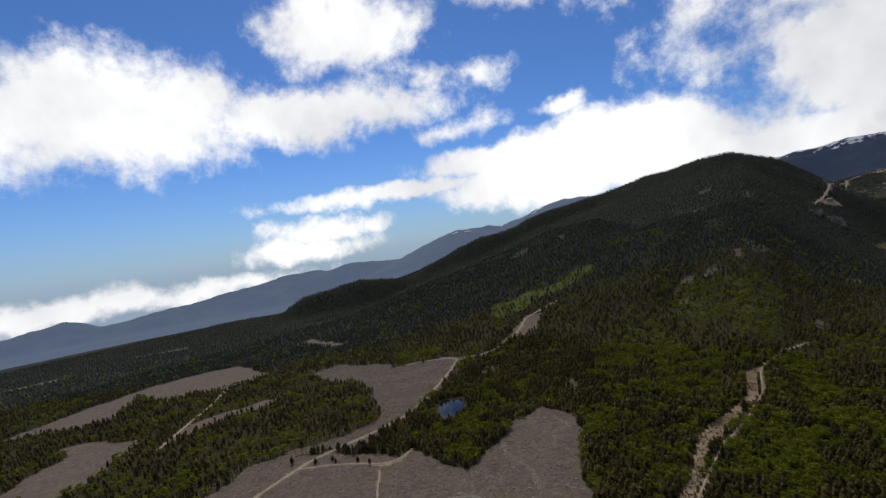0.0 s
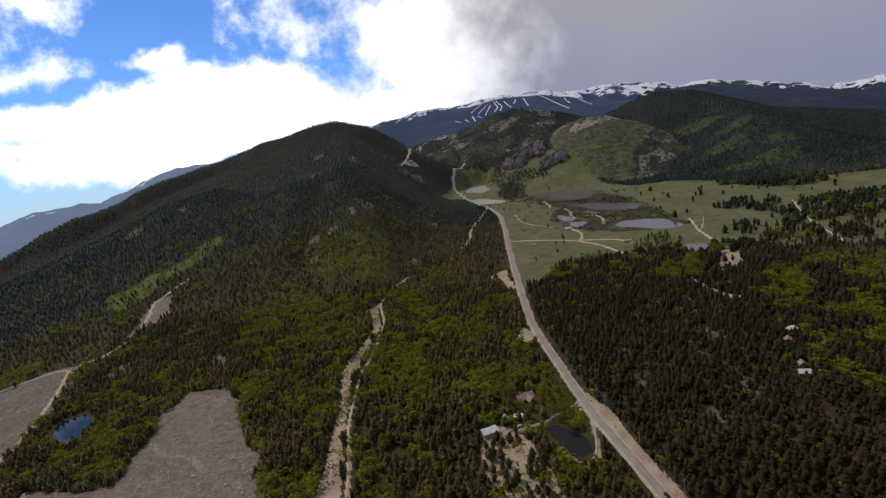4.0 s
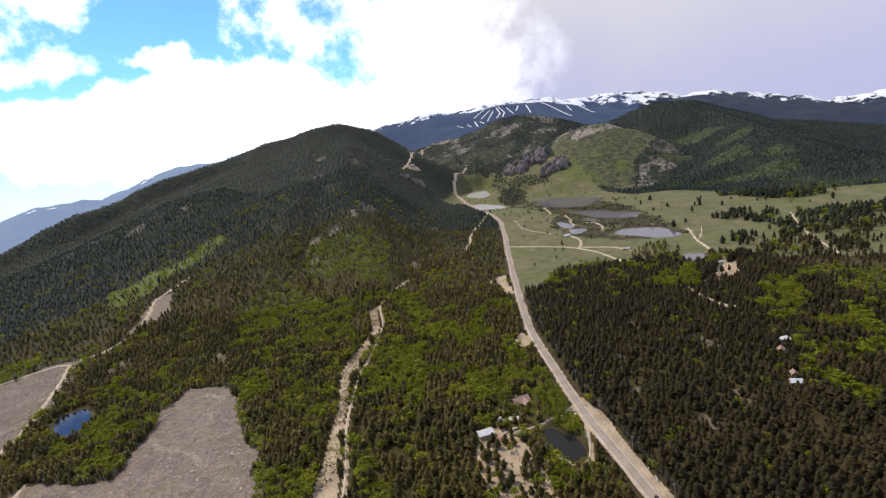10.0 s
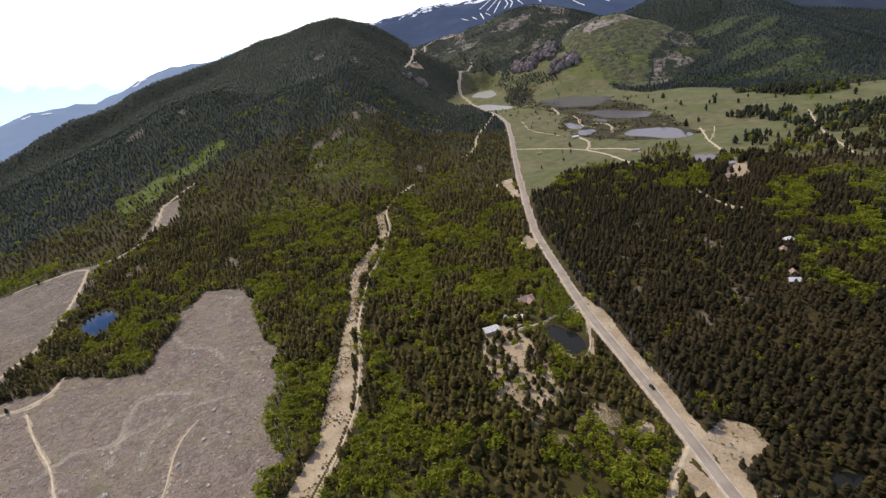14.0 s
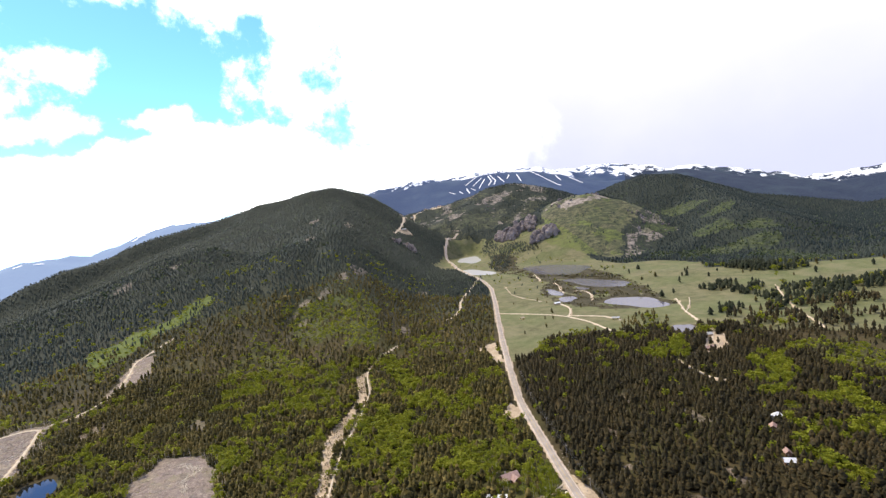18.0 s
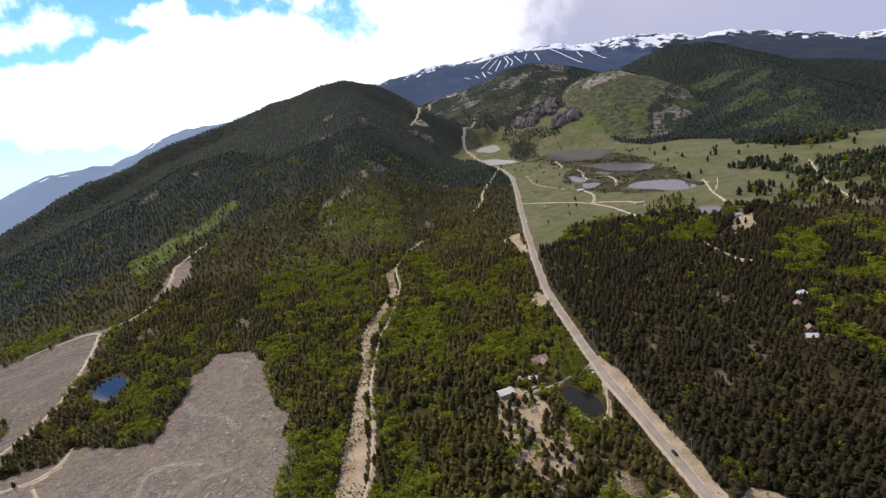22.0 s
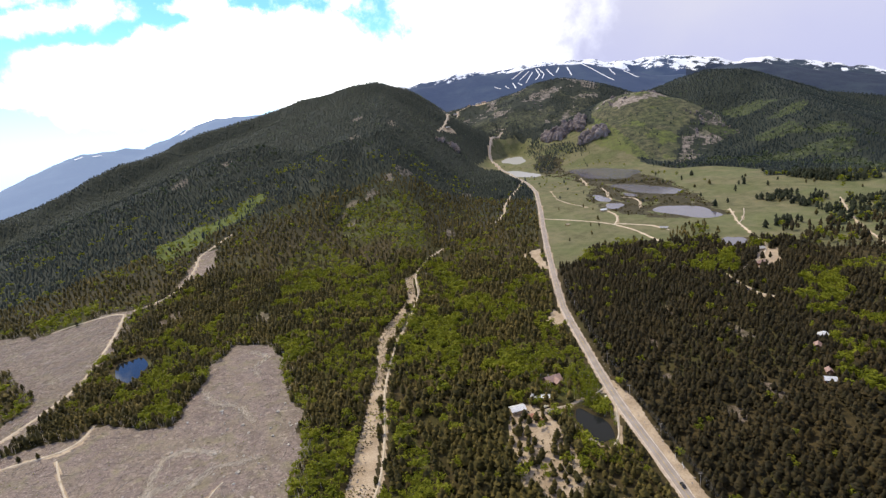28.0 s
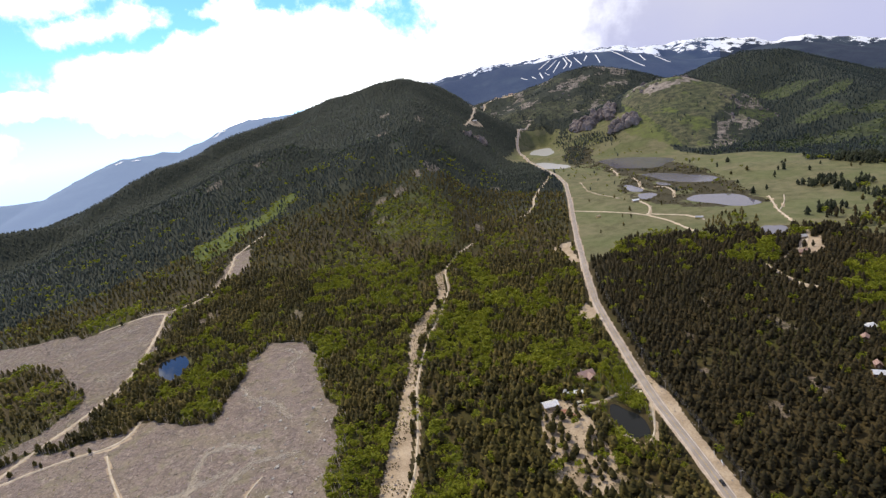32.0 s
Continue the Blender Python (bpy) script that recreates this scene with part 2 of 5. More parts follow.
def ground_material(name="ground", haze_glow=0.0, haze_tint=(0, 0, 0)):
    """Forest floor, slash, grass, bare soil, rock and snow, by the ground's own cover layers. A strength above zero
    paints haze on as emission.
    """
    mat, n, shader = material(name, 0.95)
    geo = n.add("ShaderNodeNewGeometry")
    where = geo.outputs["Position"]
    layer = n.add("ShaderNodeVertexColor")
    layer.layer_name = "cover"
    other = n.add("ShaderNodeVertexColor")
    other.layer_name = "cover_more"
    sep = n.add("ShaderNodeSeparateColor", Color=layer.outputs[0])
    sep2 = n.add("ShaderNodeSeparateColor", Color=other.outputs[0])
    broad, mid, fine = n.noise(where, 0.006, 4), n.noise(where, 0.06, 5, 0.6), n.noise(where, 0.9, 6, 0.7)
    both = n.math("ADD", n.math("MULTIPLY", mid, 0.5), n.math("MULTIPLY", fine, 0.5))
    floor = n.mix(n.ramp(both, 0.36, 0.64), (0.024, 0.020, 0.007), (0.078, 0.058, 0.024))
    floor = n.mix(n.ramp(broad, 0.45, 0.62), floor, (0.052, 0.050, 0.012))
    # the floor colour blends darker and greener with distance from the origin
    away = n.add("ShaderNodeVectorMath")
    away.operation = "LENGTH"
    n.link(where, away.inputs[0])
    far_floor = n.mix(n.ramp(both, 0.36, 0.64), (0.016, 0.022, 0.017), (0.034, 0.042, 0.032))
    floor = n.mix(n.ramp(away.outputs["Value"], 700, 1300), floor, far_floor)
    # backdrop floor: blue haze tint put into the base colour
    if haze_glow:
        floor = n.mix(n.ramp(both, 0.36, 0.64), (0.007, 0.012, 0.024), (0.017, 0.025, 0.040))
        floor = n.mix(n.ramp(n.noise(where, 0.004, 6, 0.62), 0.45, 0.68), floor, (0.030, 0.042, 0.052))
    litter = n.math("ADD", n.math("MULTIPLY", fine, 0.8), n.math("MULTIPLY", mid, 0.2))
    slash = n.mix(n.ramp(litter, 0.34, 0.66), (0.105, 0.080, 0.070), (0.320, 0.256, 0.228))
    slash = n.mix(n.math("MULTIPLY", n.ramp(n.noise(where, 2.6, 3, 0.7), 0.60, 0.72), 0.75), slash, (0.55, 0.47, 0.39))
    slash = n.mix(n.math("MULTIPLY", n.ramp(mid, 0.5, 0.68), 0.55), slash, (0.16, 0.155, 0.07))
    slash = n.mix(n.math("MULTIPLY", n.ramp(n.noise(where, 0.11, 5, 0.65), 0.46, 0.66), 0.5), slash, (0.10, 0.082, 0.072))
    slash = n.mix(n.math("MULTIPLY", n.ramp(n.noise(where, 0.42, 4, 0.7), 0.50, 0.62), 0.55), slash, (0.085, 0.070, 0.060))
    slash = n.mix(n.math("MULTIPLY", n.ramp(n.noise(where, 0.23, 5, 0.72), 0.57, 0.66), 0.6), slash, (0.44, 0.385, 0.335))
    slash = n.mix(n.math("MULTIPLY", n.ramp(n.noise(where, 0.032, 4, 0.6), 0.45, 0.65), 0.25), slash, (0.225, 0.195, 0.120))
    grass = n.mix(n.ramp(both, 0.36, 0.64), (0.078, 0.080, 0.036), (0.160, 0.153, 0.078))
    grass = n.mix(n.math("MULTIPLY", n.ramp(broad, 0.42, 0.62), 0.4), grass, (0.092, 0.122, 0.040))
    grass = n.mix(n.math("MULTIPLY", n.ramp(n.noise(where, 0.018, 6, 0.62), 0.48, 0.64), 0.4), grass, (0.20, 0.175, 0.105))
    soil = n.mix(n.ramp(both, 0.36, 0.64), (0.27, 0.206, 0.142), (0.48, 0.39, 0.29))
    lush = n.mix(n.ramp(both, 0.36, 0.64), (0.066, 0.092, 0.018), (0.125, 0.150, 0.038))
    marsh = n.mix(n.ramp(both, 0.36, 0.64), (0.032, 0.029, 0.016), (0.070, 0.061, 0.031))
    rock = n.mix(n.ramp(both, 0.36, 0.64), (0.13, 0.11, 0.10), (0.34, 0.29, 0.26))
    edge = n.math("MULTIPLY", n.math("SUBTRACT", both, 0.5), 1.2)
    colour = floor
    for value, tone in ((sep.outputs[1], grass), (sep2.outputs[2], rock), (sep2.outputs[1], marsh), (sep2.outputs[0], lush), (sep.outputs[0], slash), (sep.outputs[2], soil)):
        colour = n.mix(n.ramp(n.math("ADD", value, n.math("MULTIPLY", edge, n.math("SUBTRACT", 1.0, n.math("ABSOLUTE", n.math("SUBTRACT", n.math("MULTIPLY", value, 2.0), 1.0))))), 0.3, 0.7), colour, tone)
    # snow lies on the high ground and the ski runs
    snow_layer = n.add("ShaderNodeAttribute")
    snow_layer.attribute_name = "snow"
    patchy = n.noise(where, 0.014, 6, 0.68)
    snow = n.ramp(n.math("ADD", snow_layer.outputs["Fac"], n.math("MULTIPLY", n.math("MULTIPLY", n.math("SUBTRACT", patchy, 0.5), 3.0), n.math("MULTIPLY", snow_layer.outputs["Fac"], 3.0, None, True))), 0.42, 0.58)
    colour = n.mix(snow, colour, (0.78, 0.81, 0.86))
    n.link(colour, shader.inputs["Base Color"])
    # haze painted as blue emission; the hills themselves give no light
    if haze_glow:
        shader.inputs["Emission Color"].default_value = (*haze_tint, 1)
        shader.inputs["Emission Strength"].default_value = haze_glow
    relief = n.add("ShaderNodeBump", Strength=0.6, Height=both)
    relief.inputs["Distance"].default_value = 0.5
    n.link(relief.outputs[0], shader.inputs["Normal"])
    return mat


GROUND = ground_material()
# backdrops beyond 2930 m glow blue in place of hazy air
DISTANCE = ground_material("distant mountains with glowing blue haze", 0.15, (0.20, 0.34, 0.80))
EAST_DISTANCE = ground_material("distant dark slope with faint haze glow", 0.045, (0.20, 0.34, 0.80))
WEST_DISTANCE = ground_material("distant hills with glowing haze", 0.60, (0.36, 0.49, 0.78))

# ---- the lie of the land ----
def hashed(ix, iy, seed):
    v = np.sin(ix * 127.1 + iy * 311.7 + seed * 74.7) * 43758.5453
    return v - np.floor(v)


def soft_noise(x, y, seed=0):
    """Smooth value noise, 0 to 1."""
    ix, iy = np.floor(x), np.floor(y)
    fx, fy = x - ix, y - iy
    fx, fy = fx * fx * (3 - 2 * fx), fy * fy * (3 - 2 * fy)
    a, b = hashed(ix, iy, seed), hashed(ix + 1, iy, seed)
    c, d = hashed(ix, iy + 1, seed), hashed(ix + 1, iy + 1, seed)
    return (a + (b - a) * fx) * (1 - fy) + (c + (d - c) * fx) * fy


def fractal(x, y, size, octaves=4, seed=0):
    """Layered noise about zero, in -0.5 to 0.5."""
    total, amp, norm = 0.0, 1.0, 0.0
    for k in range(octaves):
        total = total + amp * (soft_noise(x / size * 2 ** k, y / size * 2 ** k, seed + k) - 0.5)
        norm += amp
        amp *= 0.5
    return total / norm


def crest(x, y, points, left, right):
    """Height of a ridge whose crest runs through points (x, y, z) and falls off by the slopes left and right of its run."""
    best = np.full(np.shape(x), -1e4)
    for (ax, ay, az), (bx, by, bz) in zip(points[:-1], points[1:]):
        ux, uy = bx - ax, by - ay
        length = math.hypot(ux, uy)
        s = np.clip(((x - ax) * ux + (y - ay) * uy) / length ** 2, 0, 1)
        dx, dy = x - ax - s * ux, y - ay - s * uy
        side = ux * dy - uy * dx
        far = np.sqrt(dx * dx + dy * dy + 900.0) - 30.0
        t = 0.5 + 0.5 * np.tanh(side / length / 60.0)
        best = np.maximum(best, az + s * (bz - az) - far * (right + (left - right) * t))
    return best


MAIN_RIDGE = [(-80, 560, 0), (-130, 950, 60), (-230, 1500, 190), (-300, 2250, 345)]
SHOULDER = [(-162, 2411, 269), (-225, 2336, 342), (-323, 2264, 372), (-417, 2290, 370), (-544, 2325, 350), (-662, 2388, 347), (-770, 2440, 328), (-920, 2430, 292), (-1036, 2383, 272), (-1146, 2333, 253), (-1211, 2277, 232), (-1256, 2207, 201), (-1301, 2134, 180), (-1360, 2074, 166), (-1432, 2000, 133), (-1501, 1924, 86), (-1533, 1873, 67), (-1563, 1822, 3), (-1700, 1560, 40), (-1850, 1380, 5)]
BLUE_RANGE = [(-1304, 4043, 355), (-1406, 3956, 341), (-1553, 3901, 348), (-1689, 3789, 355), (-1798, 3706, 288), (-1873, 3646, 292), (-1949, 3583, 239), (-2020, 3521, 164), (-2175, 3428, 216), (-2279, 3360, 223), (-2377, 3292, 218), (-2438, 3246, 157), (-2503, 3197, 87), (-2598, 3120, 41), (-3130, 2850, 60), (-3565, 2405, 20), (-3925, 1766, -90), (-4115, 1257, -140), (-4163, 1081, -75), (-4283, 375, -190)]
SPUR = [(-450, 1520, 150), (-572, 1470, 180), (-674, 1432, 168), (-760, 1420, 125), (-850, 1400, 95), (-960, 1380, 60), (-1060, 1320, 25), (-1100, 1230, -10)]
SKI_RIDGE = [(-436, 3621, 330), (-200, 3691, 395), (38, 3746, 415), (200, 3751, 437), (395, 3735, 432), (609, 3706, 441), (775, 3664, 434), (900, 3625, 423), (1052, 3563, 375), (1180, 3502, 326), (1303, 3436, 285), (1420, 3368, 270), (1559, 3284, 186)]
SNOW_RANGE = [(-692, 4322, 413), (-278, 4378, 459), (5, 4386, 492), (237, 4380, 500), (465, 4361, 479), (647, 4338, 501), (912, 4300, 479), (1125, 4249, 468), (1287, 4202, 436), (1426, 4157, 410), (1542, 4115, 438), (1655, 4072, 429), (1763, 4026, 409), (1885, 3970, 391), (2002, 3912, 246), (2114, 3852, 327), (2206, 3801, 342), (2296, 3747, 312), (2381, 3693, 288), (2490, 3621, 255), (2581, 3556, 120), (2635, 3517, 202), (2715, 3455, 77), (2772, 3410, 138), (2825, 3366, 154), (2883, 3316, 154), (3700, 2600, 170)]
FOREST_HILL = [(909, 2590, 190), (995, 2558, 214), (1068, 2474, 244), (1133, 2390, 261), (1187, 2251, 247), (1203, 2070, 185), (1150, 1810, 150), (1077, 1558, 105), (1010, 1370, 50), (965, 1250, 15)]
GRASS_HILL = [(579, 2221, 40), (604, 2173, 96), (638, 2132, 187), (687, 2085, 202), (736, 2036, 205), (801, 1957, 172), (874, 1860, 104), (773, 1730, 36), (690, 1613, 7), (616, 1471, -34)]
CRAG_HILL = [(390, 2240, 22), (480, 2190, 50), (580, 2110, 40)]
KNOLL = [(560, 1120, 2), (760, 1010, 7), (1000, 860, 14), (1400, 760, 60)]
BACK_HILLS = [(8, 2846, 217), (132, 2843, 233), (287, 2842, 265), (381, 2841, 286), (473, 2837, 315), (575, 2817, 317), (629, 2796, 304), (677, 2764, 178), (716, 2702, 101)]
BLUE_SLOPE = [(1357, 3221, 187), (1498, 3157, 282), (1592, 3111, 294), (1696, 3032, 294), (1800, 2937, 258), (1856, 2877, 211), (1925, 2796, 204), (1992, 2723, 181), (2103, 2639, 157), (2217, 2544, 112), (3000, 1500, 240), (3300, 900, 240)]


def land(x, y):
    """The height of the ground."""
    x, y = np.asarray(x, float), np.asarray(y, float)
    base = -90.0 * np.clip((-x - 500) / 1500, 0, 2.4) - 12 * np.clip((150 - y) / 400, 0, 1)
    rough = fractal(x, y, 420, 5, 3)
    forms = [base + 5 * fractal(x, y, 160, 4, 11)]
    for points, left, right, wild in ((MAIN_RIDGE, 0.22, 0.8, 60), (SHOULDER, 0.78, 0.62, 32), (SPUR, 0.3, 0.62, 30), (BLUE_RANGE, 0.35, 0.35, 50), (SKI_RIDGE, 0.4, 0.4, 45), (SNOW_RANGE, 0.5, 0.5, 60),
                                      (FOREST_HILL, 0.45, 0.42, 30), (GRASS_HILL, 0.55, 0.46, 40), (CRAG_HILL, 0.5, 0.5, 20), (KNOLL, 0.2, 0.14, 14), (BACK_HILLS, 0.4, 0.4, 50), (BLUE_SLOPE, 0.5, 0.3, 40)):
        h = crest(x, y, points, left, right)
        forms.append(h + wild * rough * np.clip((h + 40) / 120, 0.0, 1.0))
    top = np.stack(forms)
    k = 9.0
    peak = top.max(axis=0)
    jagged = 38 * fractal(x, y, 110, 3, 17) * np.clip((np.hypot(x, y) - 3800) / 300, 0, 1)
    return jagged + peak + k * np.log(np.exp((top - peak) / k).sum(axis=0)) - k * math.log(2) * 0.4

# ---- ponds: x, y, half length, half width, turn in degrees ----
PONDS = [(214, 2000, 130, 44, -93), (194, 1630, 107, 34, -73), (406, 1466, 133, 76, -76), (407, 1140, 99, 36, -67), (392, 898, 66, 36, -66),
         (294, 1088, 46, 13, -88), (297, 1005, 29, 17, -110), (366, 687, 26, 16, -112), (-369, 466, 31, 15, -58), (67, 301, 20, 9, -73), (153, 160, 7, 5, 10), (357, 1092, 25, 10, -80)]


def pond_reach(x, y, pond):
    cx, cy, a, b, turn = pond
    c, s = math.cos(radians(turn)), math.sin(radians(turn))
    u, v = ((x - cx) * c + (y - cy) * s) / a, ((y - cy) * c - (x - cx) * s) / b
    angle = np.arctan2(v, u)
    wobble = 1 + 0.10 * np.sin(3 * angle + cx) + 0.06 * np.sin(5 * angle + cy)
    return np.sqrt(u * u + v * v) / wobble


LEVELS = [float(land(p[0], p[1])) - 0.4 for p in PONDS]


def ground_height(x, y):
    """The land with the ponds' basins let into it."""
    x, y = np.asarray(x, float), np.asarray(y, float)
    shape = np.broadcast(x, y).shape
    x, y = np.broadcast_to(x, shape).ravel(), np.broadcast_to(y, shape).ravel()
    h = land(x, y)
    close = [np.where((np.abs(x - p[0]) < 2.6 * p[2]) & (np.abs(y - p[1]) < 2.6 * p[2]))[0] for p in PONDS]
    for k, pond, level in zip(close, PONDS, LEVELS):
        t = np.clip((2.2 - pond_reach(x[k], y[k], pond)) / 0.8, 0, 1)
        h[k] += (level - h[k]) * t * t * (3 - 2 * t)
    for k, pond, level in zip(close, PONDS, LEVELS):
        h[k[pond_reach(x[k], y[k], pond) < 1.25]] = level
    return h.reshape(shape)


def within(x, y, points, margin):
    """Indices of the places inside the rectangle round some points."""
    p = np.array(points)
    return np.where((x > p[:, 0].min() - margin) & (x < p[:, 0].max() + margin) & (y > p[:, 1].min() - margin) & (y < p[:, 1].max() + margin))[0]


def inside(x, y, outline, ragged=0.0, seed=5):
    """Which points lie within an outline on the plan, its edge made uneven by some metres."""
    found = np.zeros(len(x), bool)
    k = within(x, y, outline, ragged * 2)
    x, y = x[k], y[k]
    if ragged:
        x, y = x + ragged * 2 * fractal(x, y, 30, 3, seed), y + ragged * 2 * fractal(x, y, 30, 3, seed + 20)
    hit = np.zeros(len(x), bool)
    for (ax, ay), (bx, by) in zip(outline, outline[1:] + outline[:1]):
        if ay != by:
            hit ^= ((ay > y) != (by > y)) & (x < (bx - ax) * (y - ay) / (by - ay) + ax)
    found[k] = hit
    return found


def near_line(x, y, line):
    """The distance to a line on the plan, where it is under 40 metres."""
    best = np.full(len(x), 1e6)
    k = within(x, y, line, 40.0)
    x, y = x[k], y[k]
    near = np.full(len(x), 1e6)
    for (ax, ay), (bx, by) in zip(line[:-1], line[1:]):
        ux, uy = bx - ax, by - ay
        s = np.clip(((x - ax) * ux + (y - ay) * uy) / (ux * ux + uy * uy), 0, 1)
        near = np.minimum(near, np.hypot(x - ax - s * ux, y - ay - s * uy))
    best[k] = near
    return best


# ---- roads and tracks on the plan ----
ROAD = [(114, 60), (108, 120), (104, 155), (102, 190), (100, 229), (96, 274), (91, 321), (90, 375), (90, 430), (90, 510), (100, 610), (121, 795), (148, 990), (169, 1160), (181, 1260), (182, 1390), (174, 1480),
        (161, 1655), (145, 1800), (136, 1990), (126, 2090), (150, 2200), (206, 2330)]
TRACKS = {
    "gully_trail": (2.2, [(-45, 790), (-66, 716), (-81, 647), (-72, 584), (-79, 521), (-88, 470), (-90, 409), (-89, 370), (-81, 316), (-77, 265), (-82, 228), (-90, 200), (-94, 175), (-96, 130)]),
    "clearing_track": (3.4, [(-480, 630), (-456, 577), (-429, 507), (-410, 455), (-403, 420), (-404, 378), (-411, 332), (-413, 298), (-404, 250), (-390, 190), (-385, 140)]),
    "side_track": (2.8, [(-410, 285), (-385, 306), (-358, 320), (-337, 325), (-330, 338), (-336, 362)]),
    "spur_track": (1.8, [(-333, 316), (-312, 292), (-290, 270), (-266, 248), (-246, 220), (-231, 209), (-225, 197), (-222, 182), (-226, 150)]),
    "clearing_path": (1.5, [(-186, 276), (-191, 262), (-189, 244), (-181, 223), (-178, 203), (-175, 183), (-178, 150)]),
    "upper_track": (3.4, [(-474, 642), (-448, 660), (-438, 690), (-437, 730), (-451, 785), (-465, 826), (-448, 875), (-437, 903)]),
    "west_track": (3.4, [(-640, 255), (-663, 279), (-738, 354), (-784, 399), (-863, 462)]),
    "farm_track": (3.0, [(148, 955), (196, 914), (234, 881), (251, 855), (267, 799), (277, 731), (284, 697)]),
    "barn_track": (3.2, [(252, 858), (259, 870), (271, 903), (276, 933), (268, 980)]),
    "hill_foot_track": (2.6, [(458, 878), (440, 829), (420, 778), (408, 729), (396, 685), (395, 670)]),
    "roadside_loop": (3.6, [(101, 194), (96, 187), (88, 180), (81, 171), (75, 159), (72, 146), (73, 120)]),
    "pond_drive": (1.8, [(90, 350), (84, 340), (72, 335), (64, 333), (54, 326), (46, 325), (38, 321), (30, 324)]),
    "pond_path": (1.8, [(88, 322), (84, 305), (82, 290), (78, 279), (71, 276)]),
    "bank_path": (1.4, [(46, 322), (52, 310), (55, 297), (60, 287), (66, 280)]),
    "mid_track": (3.6, [(173, 1452), (145, 1339), (114, 1233), (89, 1125), (81, 1046), (60, 978), (36, 956)]),
    "far_track": (6.0, [(-65, 1998), (-49, 2107), (-30, 2190), (-10, 2400), (5, 2600), (25, 2800), (91, 2835), (150, 2860)]),
    "clearing_loop": (3.0, [(-480, 630), (-497, 637), (-530, 623), (-560, 600)]),
    "shed_track": (3.0, [(255, 860), (302, 818), (314, 780)]),
    "hill_branch_track": (1.6, [(420, 778), (438, 801), (462, 839), (476, 867)]),
    "meadow_path": (1.0, [(215, 1250), (206, 1130), (222, 1060), (246, 1010)]),
    "lodge_path": (2.6, [(296, 556), (327, 584), (354, 607), (371, 624), (398, 668)]),
    "creek_bar": (3.0, [(330, 1211), (325, 1155), (312, 1103), (310, 1065)]),
    "creek_bank": (3.0, [(336, 1075), (350, 1060), (354, 1040), (348, 1002), (332, 960)]),
    "upper_creek_bar": (4.0, [(328, 1410), (317, 1315), (313, 1276)]),
    "knoll_gully": (2.6, [(640, 870), (600, 800), (572, 751), (539, 685), (521, 637), (505, 600)]),
    "lodge_drive": (3.2, [(291, 575), (290, 552), (290, 517), (292, 492), (302, 486)]),
}
GULLY = [(-81, 650), (-93, 637), (-85, 575), (-92, 533), (-104, 506), (-108, 468), (-101, 420), (-100, 361), (-99, 315), (-100, 270), (-98, 236), (-103, 215), (-110, 190), (-116, 150), (-116, 120), (-104, 120), (-100, 165), (-95, 195), (-90, 216), (-85, 240), (-82, 262), (-85, 316), (-91, 361), (-93, 409), (-94, 470), (-85, 521), (-77, 584)]
BIG_CLEARING = [(-278, 472), (-275, 500), (-235, 491), (-199, 448), (-173, 381), (-150, 338), (-138, 305), (-135, 262), (-112, 228), (-124, 185), (-130, 90), (-480, 90), (-440, 200),
                (-462, 270), (-440, 300), (-395, 330), (-345, 345), (-320, 359), (-288, 351), (-264, 351), (-267, 382), (-270, 426)]
WEST_CLEARING = [(-628, 601), (-573, 590), (-527, 612), (-515, 642), (-478, 642), (-466, 612), (-446, 572), (-420, 507), (-401, 455), (-394, 420), (-394, 378), (-392, 340), (-440, 300), (-455, 265), (-452, 312), (-436, 345), (-428, 375),
                 (-428, 410), (-458, 432), (-520, 486), (-583, 513), (-660, 520), (-744, 554), (-726, 600)]
FAR_CLEARINGS = [
    [(-1033, 177), (-1040, 206), (-1093, 323), (-1126, 435), (-1105, 554), (-1064, 602), (-862, 547), (-874, 461), (-932, 388), (-1064, 396), (-912, 287), (-996, 235)],
    [(-697, 113), (-762, 199), (-837, 216), (-809, 234), (-716, 260), (-636, 205), (-602, 147)],
    [(-669, 277), (-698, 331), (-689, 382), (-675, 440), (-652, 424), (-657, 342), (-649, 277)],
    [(-1930, 700), (-1800, 830), (-1760, 800), (-1880, 690)], [(-1870, 340), (-1790, 470), (-1740, 440), (-1830, 320)], [(-1130, 800), (-890, 730), (-880, 745), (-1110, 830)],
    [(-445, 690), (-415, 760), (-440, 840), (-470, 830), (-458, 760)]]
MEADOW = [(-558, 845), (-568, 912), (-542, 936), (-532, 976), (-484, 1005), (-464, 1046), (-460, 1086), (-440, 1105), (-419, 1053), (-435, 1009), (-455, 953), (-480, 920), (-488, 877), (-508, 844), (-524, 817)]
VALLEY = [(176, 1300), (182, 1450), (165, 1690), (110, 1800), (39, 1837), (62, 1850), (114, 2056), (160, 2240), (257, 2260), (413, 2027), (488, 1954), (541, 1831), (560, 1523), (591, 1381), (663, 1366), (699, 1312), (715, 1231), (660, 1110), (760, 1025), (1000, 875), (1400, 775), (1250, 560),
          (900, 620), (700, 560), (560, 560), (450, 620), (416, 669), (384, 706), (290, 695), (243, 747), (185, 729), (118, 643), (104, 650), (151, 1021)]
MARSH = [(330, 1560), (420, 1540), (490, 1320), (470, 1040), (440, 840), (340, 860), (270, 960), (260, 1090), (320, 1250), (290, 1420), (258, 1500), (252, 1700), (290, 1900), (360, 1850), (330, 1650)]
YARD = [(10, 317), (22, 336), (34, 330), (42, 311), (45, 289), (50, 267), (47, 252), (39, 237), (29, 235), (18, 239), (11, 263), (7, 290)]
